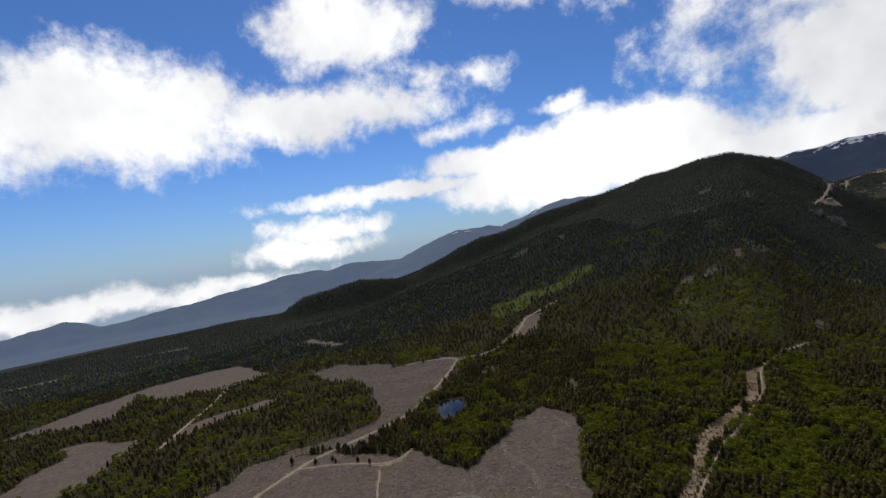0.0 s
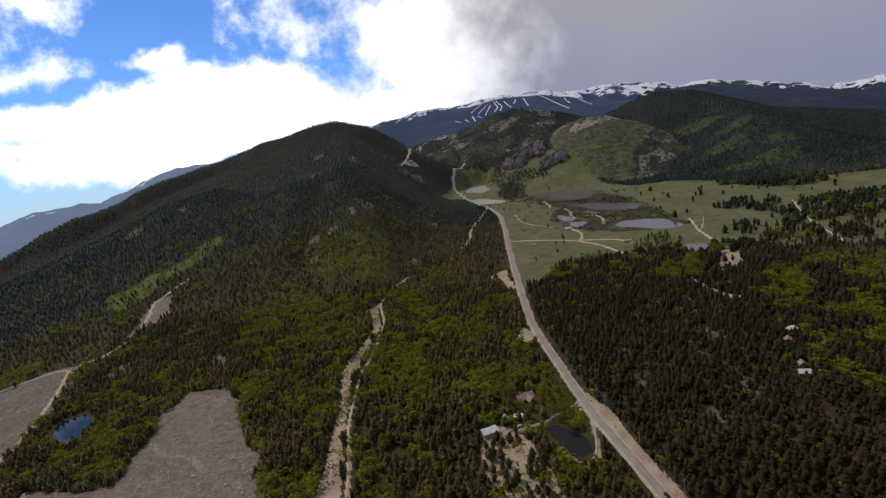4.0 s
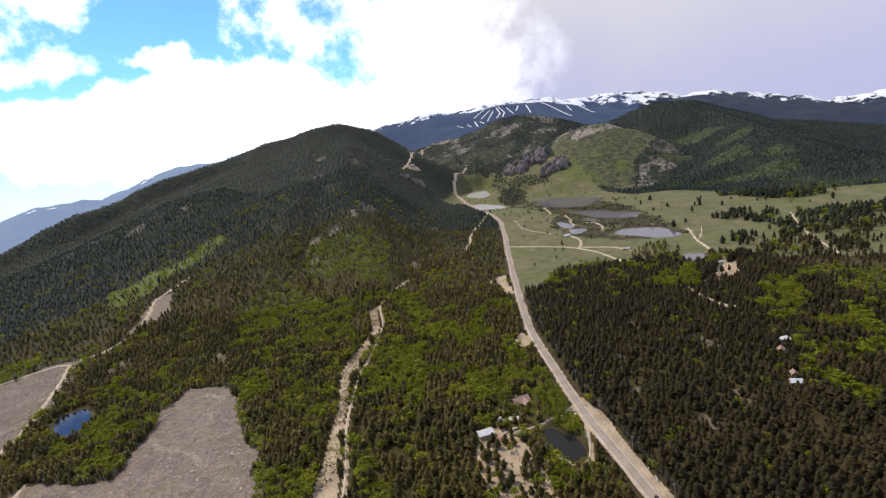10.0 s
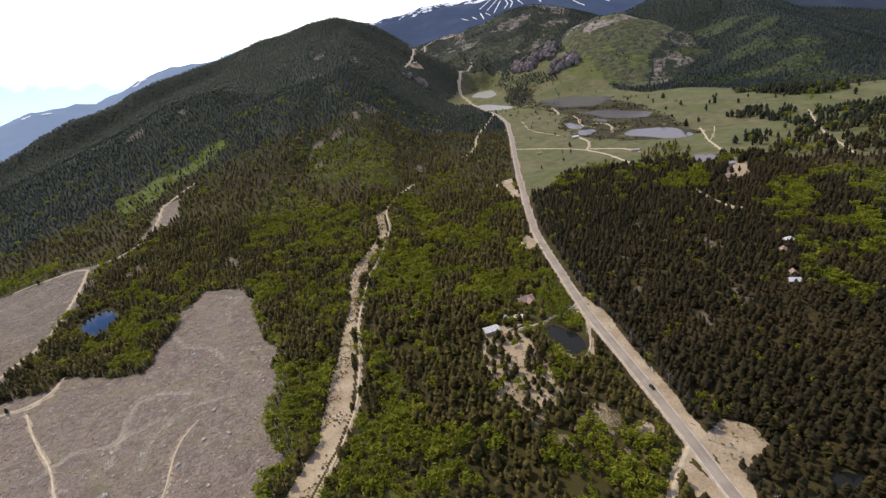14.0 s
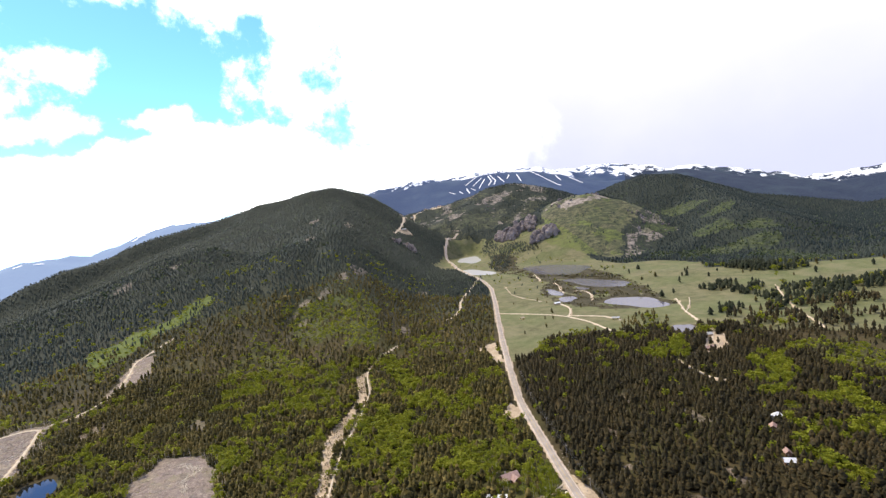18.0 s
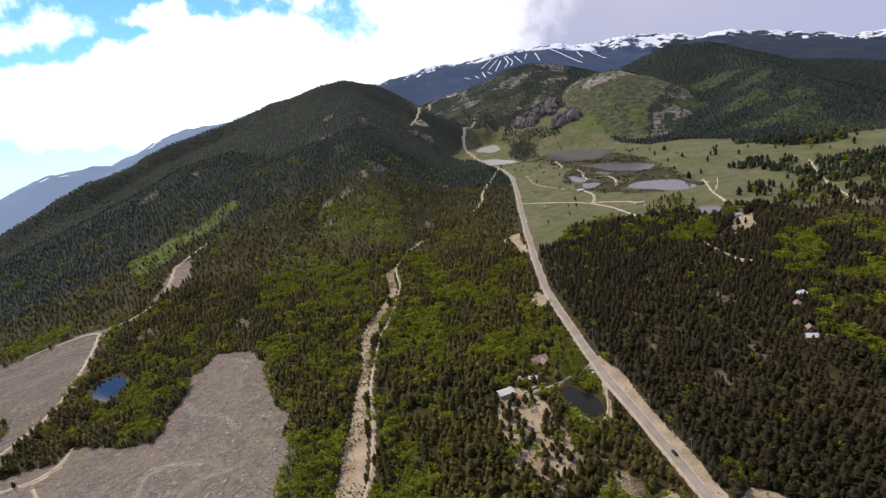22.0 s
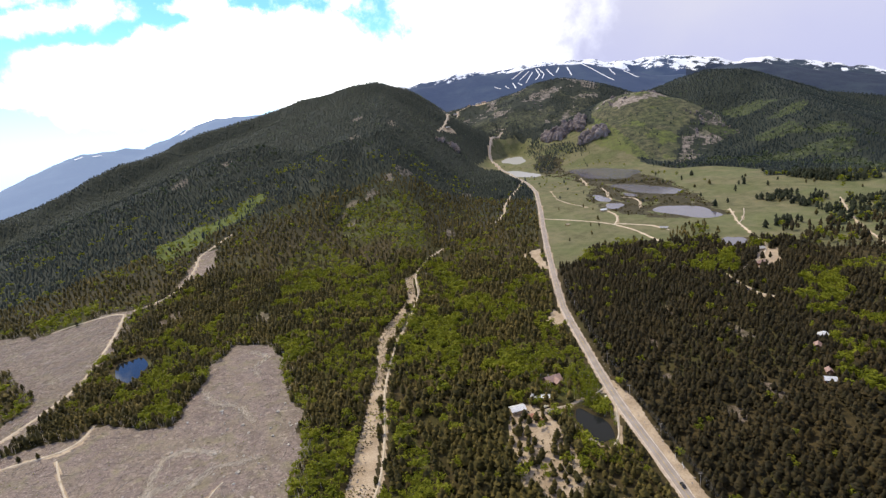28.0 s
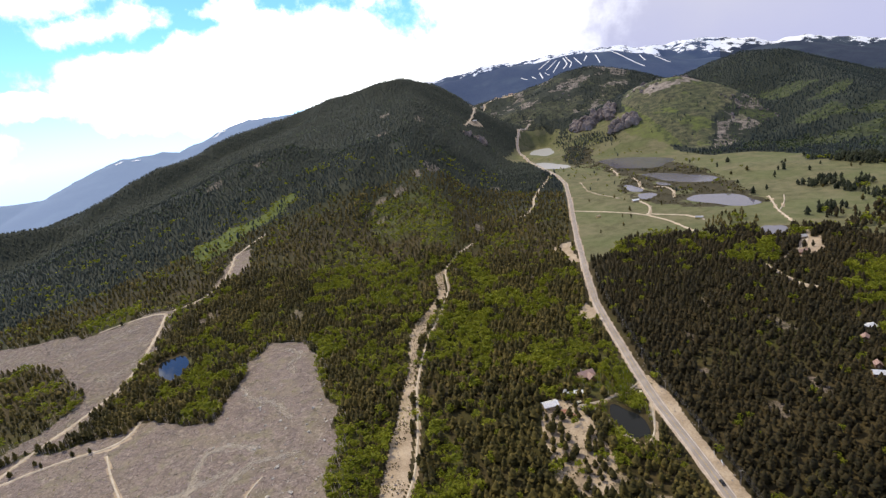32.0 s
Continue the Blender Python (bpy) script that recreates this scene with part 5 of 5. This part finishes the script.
for k in range(14):
    set_rock("rock_outcrop", CRAGS, rock_rng.uniform(-70, 12), rock_rng.uniform(1810, 1900), rock_rng.uniform(14, 30), rock_rng.uniform(0.7, 1.1), 0.15, "pale broken granite outcrop on the wooded slope", "rock", "outcrops on the wooded slope")
for k in range(22):
    set_rock("cliff_rock", CRAGS, rock_rng.uniform(760, 900), rock_rng.uniform(1640, 1840), rock_rng.uniform(5, 12), rock_rng.uniform(0.6, 1.1), 0.15, "brown rock of the cliff on the grassy hill", "rock", "cliff rocks on the grassy hill")
for k in range(22):
    set_rock("hill_rock", CRAGS, rock_rng.uniform(585, 800), rock_rng.uniform(2000, 2120), rock_rng.uniform(7, 18), rock_rng.uniform(0.5, 0.9), 0.15, "weathered rock on the crest of the grassy hill", "rock", "rocks on the grassy hill")
for k in range(9):
    set_rock("hillside_rock", CRAGS, rock_rng.uniform(240, 560), rock_rng.uniform(2350, 2700), rock_rng.uniform(7, 15), rock_rng.uniform(0.5, 0.8), 0.12, "bare rock face between trees up the valley", "rock", "rock faces up the valley")
for k in range(230):
    x, y = rock_rng.gauss(-175, 38), rock_rng.uniform(170, 400)
    if inside(np.array([x]), np.array([y]), BIG_CLEARING)[0]:
        set_rock("boulder", WHITE_BOULDERS, x, y, rock_rng.choice((0.9, 1.2, 1.5, 1.9, 2.8)) * rock_rng.uniform(0.8, 1.3), 0.8, 0.2, "pale granite boulder lying in the cleared slash", "boulder", "boulders in the clearing")
for k in range(46):
    y = rock_rng.uniform(180, 520)
    x = float(np.interp(y, [130, 262, 361, 468, 533], [-90, -89, -95, -100, -84])) + rock_rng.uniform(-9, 7)
    set_rock("gully_stone", BOULDERS, x, y, rock_rng.uniform(0.8, 2.2), 0.7, 0.2, "pale stone on the eroded gully floor", "stone", "stones in the gully")


# ---- felled wood in the clearings ----
def scatter_sticks(name, outline, count, seed, long_range, thick, mat, label):
    rng = np.random.default_rng(seed)
    p = np.array(outline)
    x, y = rng.uniform(p[:, 0].min(), p[:, 0].max(), count * 4), rng.uniform(p[:, 1].min(), p[:, 1].max(), count * 4)
    keep = inside(x, y, outline, 6) & (near_line(x, y, TRACKS["clearing_track"][1]) > 3) & (near_line(x, y, TRACKS["side_track"][1]) > 2.5)
    x, y = x[keep][:count], y[keep][:count]
    n = len(x)
    a = fractal(x, y, 45, 3, 50) * 9 + rng.normal(0, 1.0, n)
    half = rng.uniform(*long_range, n) / 2
    r = rng.uniform(0.5, 1.0, n) * thick
    dx, dy = np.cos(a) * half, np.sin(a) * half
    verts, faces = [], []
    for s in (-1, 1):
        cx, cy = x + s * dx, y + s * dy
        cz = ground_height(cx, cy) + r * 0.8
        for u, v in ((-1, 0), (1, 0), (0, 1.5)):
            verts.append(np.stack([cx - np.sin(a) * r * u, cy + np.cos(a) * r * u, cz + r * v], 1))
    verts = np.stack(verts, 1)
    f = np.array([(0, 1, 4), (0, 4, 3), (1, 2, 5), (1, 5, 4), (2, 0, 3), (2, 3, 5)])
    faces = (f[None] + 6 * np.arange(n)[:, None, None]).reshape(-1, 3)
    return tagged(mesh_object(name, verts.reshape(-1, 3), faces, mat), label, "felled wood", kind="stuff")


PALE_WOOD = plain("stripped pale wood", (0.42, 0.37, 0.31), (0.62, 0.56, 0.48), 0.6)


def windrow(line, count, seed, spread, mat, label):
    """Branches dragged together into a long low row."""
    rng = np.random.default_rng(seed)
    q = along(line, 0.5)
    k = rng.integers(1, len(q) - 1, count)
    d = q[k + 1] - q[k - 1]
    a = np.arctan2(d[:, 1], d[:, 0]) + rng.normal(0, 0.5, count)
    x, y = (q[k] + rng.normal(0, spread, (count, 2))).T
    half, r = rng.uniform(0.6, 2.6, count), rng.uniform(0.06, 0.15, count)
    verts = []
    lift = rng.uniform(0, 0.15, count)
    for s in (-1, 1):
        cx, cy = x + s * half * np.cos(a), y + s * half * np.sin(a)
        cz = ground_height(cx, cy) + lift
        for u, v in ((-1, 0), (1, 0), (0, 1.6)):
            verts.append(np.stack([cx - np.sin(a) * r * u, cy + np.cos(a) * r * u, cz + r * v], 1))
    f = np.array([(0, 1, 4), (0, 4, 3), (1, 2, 5), (1, 5, 4), (2, 0, 3), (2, 3, 5)])
    return tagged(mesh_object("windrow", np.stack(verts, 1).reshape(-1, 3), (f[None] + 6 * np.arange(count)[:, None, None]).reshape(-1, 3), mat), label, "felled wood", kind="stuff")


windrow([(-203, 308), (-229, 316), (-244, 308), (-242, 292), (-234, 265), (-226, 241)], 900, 65, 1.7, PALE_WOOD, "pale branches dragged into a curved row")
windrow([(-262, 405), (-240, 380), (-215, 372), (-190, 345)], 600, 66, 2.0, PALE_WOOD, "pale branches dragged into a long row")
windrow([(-275, 240), (-262, 262), (-240, 262), (-215, 285)], 600, 67, 2.0, PALE_WOOD, "bleached branches in a loose row")
windrow([(-205, 235), (-212, 262), (-200, 292), (-170, 300)], 600, 68, 2.1, PALE_WOOD, "loose bleached branches in a bent row")
windrow([(-215, 420), (-228, 440), (-220, 462), (-245, 478)], 400, 69, 2.0, PALE_WOOD, "loose bleached branches near the wood's edge")
for k, (ax, ay, bx, by) in enumerate(((-600, 560, -540, 590), (-560, 530, -500, 600), (-520, 520, -480, 590), (-500, 500, -455, 565), (-480, 470, -440, 530), (-450, 450, -425, 500), (-620, 540, -570, 520))):
    windrow([(ax, ay), ((ax + bx) / 2 + 6, (ay + by) / 2 - 5), (bx, by)], 320, 101 + k, 5.5, PALE_WOOD if k % 2 else DEAD_WOOD, "bleached slash heaped in a row across the clearing")
DULL_WOOD = plain("grey brown slash", (0.15, 0.115, 0.095), (0.30, 0.25, 0.22), 0.8)
scatter_sticks("slash", BIG_CLEARING, 9000, 61, (0.5, 2.0), 0.10, DULL_WOOD, "grey brown slash covering the felled clearing")
scatter_sticks("slash", BIG_CLEARING, 5600, 62, (1.0, 4.5), 0.16, DEAD_WOOD, "bleached branches scattered over the clearing")
scatter_sticks("slash", WEST_CLEARING, 5000, 63, (0.8, 3.0), 0.14, DULL_WOOD, "grey slash rows in the farther clearing")
scatter_sticks("slash", WEST_CLEARING, 3400, 64, (1.5, 6.0), 0.20, DEAD_WOOD, "bleached trunks scattered over the farther clearing")
log_rng = random.Random(31)
for k in range(36):
    x, y = log_rng.uniform(-290, -130), log_rng.uniform(190, 470)
    if not inside(np.array([x]), np.array([y]), BIG_CLEARING)[0]:
        continue
    log = thing("fallen_log", x, y, log_rng.uniform(0, 180), "bleached fallen log lying on the felled ground", "log", "logs in the clearing", -0.15)
    span = log_rng.uniform(4, 9)
    part("trunk", rod((-span / 2, 0, 0), (span / 2, 0, 0.1), 0.28, 0.14, 7), DEAD_WOOD, log)
    part("branch_stub", rod((span * 0.1, 0, 0), (span * 0.2, 0.7, 0.5), 0.07, 0.03, 5), DEAD_WOOD, log)


# ---- single trees ----
def crown_object(name, shape, mat, parent):
    return mesh_object(name, *shape, mat, parent)


def limb_mesh(bm, a, b, r0, r1):
    a, b = Vector(a), Vector(b)
    axis = b - a
    bmesh.ops.create_cone(bm, cap_ends=False, segments=5, radius1=r0, radius2=r1, depth=axis.length, matrix=Matrix.Translation((a + b) / 2) @ axis.to_track_quat("Z", "Y").to_matrix().to_4x4())


tree_rng = np.random.default_rng(91)


def tree_model(kind, label, group):
    tree = tagged(new(kind), label, "tree", group)
    bm = rod((0, 0, -0.06), (0.01, 0, 0.9), 0.020, 0.004, 7)
    for k in range(5):
        a = tree_rng.uniform(0, 6.28)
        z = 0.3 + 0.11 * k
        limb_mesh(bm, (0, 0, z), (0.15 * math.cos(a), 0.15 * math.sin(a), z + (0.12 if kind == "aspen_tree" else 0.02)), 0.007, 0.002)
    if kind == "pine_tree":
        part("trunk", bm, BARK, tree)
        crown_object("crown", conifer_shape(tree_rng, 9, 11, 0.5), PINE, tree)
    else:
        part("trunk", bm, PALE_BARK, tree)
        crown_object("crown", leafy_shape(tree_rng, 340, 0.045), ASPEN, tree)
    tree.scale = (1, 1, 1)
    return tree


def set_trees(kind, label, group, spots, tall):
    models = [tree_model(kind, label, group) for _ in range(5)]
    for k, (x, y) in enumerate(spots):
        h = tall * tree_rng.uniform(0.65, 1.25)
        model = models[k % 5]
        m = pose(x, y, float(ground_height(x, y)), 0, 0, tree_rng.uniform(0, 360)) @ Matrix.Diagonal((h * tree_rng.uniform(0.95, 1.3), h * tree_rng.uniform(0.95, 1.3), h, 1))
        ob = model if k < 5 else copy_thing(model, m)
        ob.matrix_basis = m


def spots_in(outline, count, apart, seed):
    rng = np.random.default_rng(seed)
    p = np.array(outline)
    got = []
    for _ in range(count * 40):
        x, y = rng.uniform(p[:, 0].min(), p[:, 0].max()), rng.uniform(p[:, 1].min(), p[:, 1].max())
        ax, ay = np.array([x]), np.array([y])
        if len(got) >= count or any(math.hypot(x - a, y - b) < r for a, b, r in HOME_SPOTS) or not inside(ax, ay, outline)[0] or near_line(ax, ay, ROAD)[0] < 9 or any(pond_reach(ax, ay, q)[0] < 1.3 for q in PONDS):
            continue
        if all(math.hypot(x - a, y - b) > apart for a, b in got):
            got.append((x, y))
    return got


set_trees("pine_tree", "dark green pine standing in the sandy yard", "pines round the yard", spots_in(YARD, 46, 3.8, 1), 7.5)
set_trees("pine_tree", "lone dark pine on the grassy knoll", "pines on the grassy knoll", spots_in([(480, 1180), (620, 1130), (900, 930), (1150, 780), (1000, 640), (760, 680), (560, 700), (500, 900)], 46, 14, 2), 10)
set_trees("pine_tree", "dark pine beside the asphalt road", "pines beside the road", spots_in([(118, 212), (152, 240), (160, 150), (140, 190), (132, 202)], 40, 4, 3), 7.5)
set_trees("pine_tree", "small pine by the track in the clearing", "pines in the clearing", [(-352, 322), (-366, 320), (-392, 312), (-384, 309), (-425, 290), (-402, 300), (-338, 345)], 7)
set_trees("aspen_tree", "bright green aspen round the house", "aspens round the house", spots_in([(30, 375), (68, 372), (84, 350), (78, 326), (60, 332), (36, 342)], 46, 3.2, 4), 8)
set_trees("aspen_tree", "green willow bush on the pond's bank", "bushes round the ponds", spots_in([(50, 318), (60, 326), (70, 328), (84, 326), (82, 296), (76, 272), (92, 262), (70, 255), (54, 280)], 70, 2.6, 5), 5)
set_trees("aspen_tree", "round green bush in the wet meadow", "bushes in the meadow", spots_in([(170, 1700), (330, 1850), (470, 1800), (480, 1300), (460, 1050), (430, 950), (300, 900), (240, 1100), (190, 1350)], 70, 14, 6), 9)


# ---- yard and roadside clutter ----
def earth_heap(x, y, turn, size):
    bm = bmesh.new()
    bmesh.ops.create_icosphere(bm, subdivisions=4, radius=1.0)
    for v in bm.verts:
        bump = 1 + 0.28 * noise.noise(v.co * 2.4) + 0.1 * noise.noise(v.co * 7)
        v.co = Vector((v.co.x * size[0] * bump, v.co.y * size[1] * bump, max(v.co.z, -0.15) * size[2] * bump))
    heap = part("earth_heap", bm, RED_EARTH)
    heap.matrix_basis = pose(x, y, float(ground_height(x, y)), 0, 0, turn)
    return tagged(heap, "heap of freshly dug red earth beside the barn", "earth heap")


earth_heap(25, 317, 20, (5.0, 2.6, 1.3))
earth_heap(31, 311, 50, (3.2, 2.0, 0.8))


def camper(x, y, turn, label):
    van = thing("camper_trailer", x, y, turn, label, "trailer", sink=-0.05)
    part("body", box((5.2, 2.2, 2.1), (0, 0, 1.6), 0, 0.18), WHITE_METAL, van)
    part("roof", box((4.9, 2.0, 0.12), (0, 0, 2.68), 0, 0.04), GREY_ROOF, van)
    for sx in (-1.4, 0.4):
        frame_part = part("window", box((0.95, 0.06, 0.65), (sx, -1.11, 1.9)), GREY_ROOF, van)
        part("pane", box((0.82, 0.05, 0.52), (sx, -1.14, 1.9)), PANE, frame_part)
    part("door", box((0.7, 0.06, 1.75), (1.7, -1.11, 1.5)), WHITE_METAL, van)
    for sy in (-1.0, 1.0):
        part("wheel", rod((-0.2, sy - 0.1, 0.34), (-0.2, sy + 0.1, 0.34), 0.34, 0.34, 12), RUBBER, van)
    part("drawbar", rod((2.5, 0, 0.5), (3.6, 0, 0.45), 0.07, 0.05, 6), GREY_ROOF, van)
    return van


camper(30, 340, 70, "white camper trailer parked behind the barn")
camper(41, 318, -35, "white trailer parked on the dirt yard")


def gate(x, y, turn):
    ob = thing("roadside_gate", x, y, turn, "white metal gate frame beside the road", "gate")
    for s in (-1.9, 1.9):
        part("post", rod((s, 0, -0.3), (s, 0, 1.7), 0.11, 0.11, 8), WHITE_METAL, ob)
    for z in (0.45, 0.95, 1.45):
        part("rail", rod((-1.9, 0, z), (1.9, 0, z), 0.06, 0.06, 6), WHITE_METAL, ob)


gate(106, 262, 70)
gate(107, 254, 80)
for k in range(70):
    y = rock_rng.uniform(180, 430)
    x = float(np.interp(y, [155, 229, 274, 321, 375, 430], [104, 100, 96, 91, 90, 90])) + rock_rng.uniform(6.2, 12)
    set_rock("roadside_stone", BOULDERS, x, y, rock_rng.uniform(0.5, 1.5), 0.7, 0.2, "pale rubble stone on the cut beside the road", "stone", "stones beside the road")
set_trees("aspen_tree", "dense green bush in the damp meadow", "bushes by the upper ponds", [(484, 1381), (494, 1326), (505, 1312), (515, 1305), (520, 1246), (467, 1607), (491, 1545), (466, 1164)], 13)
set_trees("aspen_tree", "dark round juniper bush on the bare roadside patch", "bushes on the roadside patch", spots_in([(112, 206), (124, 209), (134, 198), (132, 178), (124, 160), (114, 156)], 30, 2.6, 8), 2.6)
set_trees("aspen_tree", "bright green aspen along the track in the valley", "aspens along the valley road", spots_in([(96, 420), (106, 440), (112, 380), (104, 350)], 12, 3.5, 9), 7)
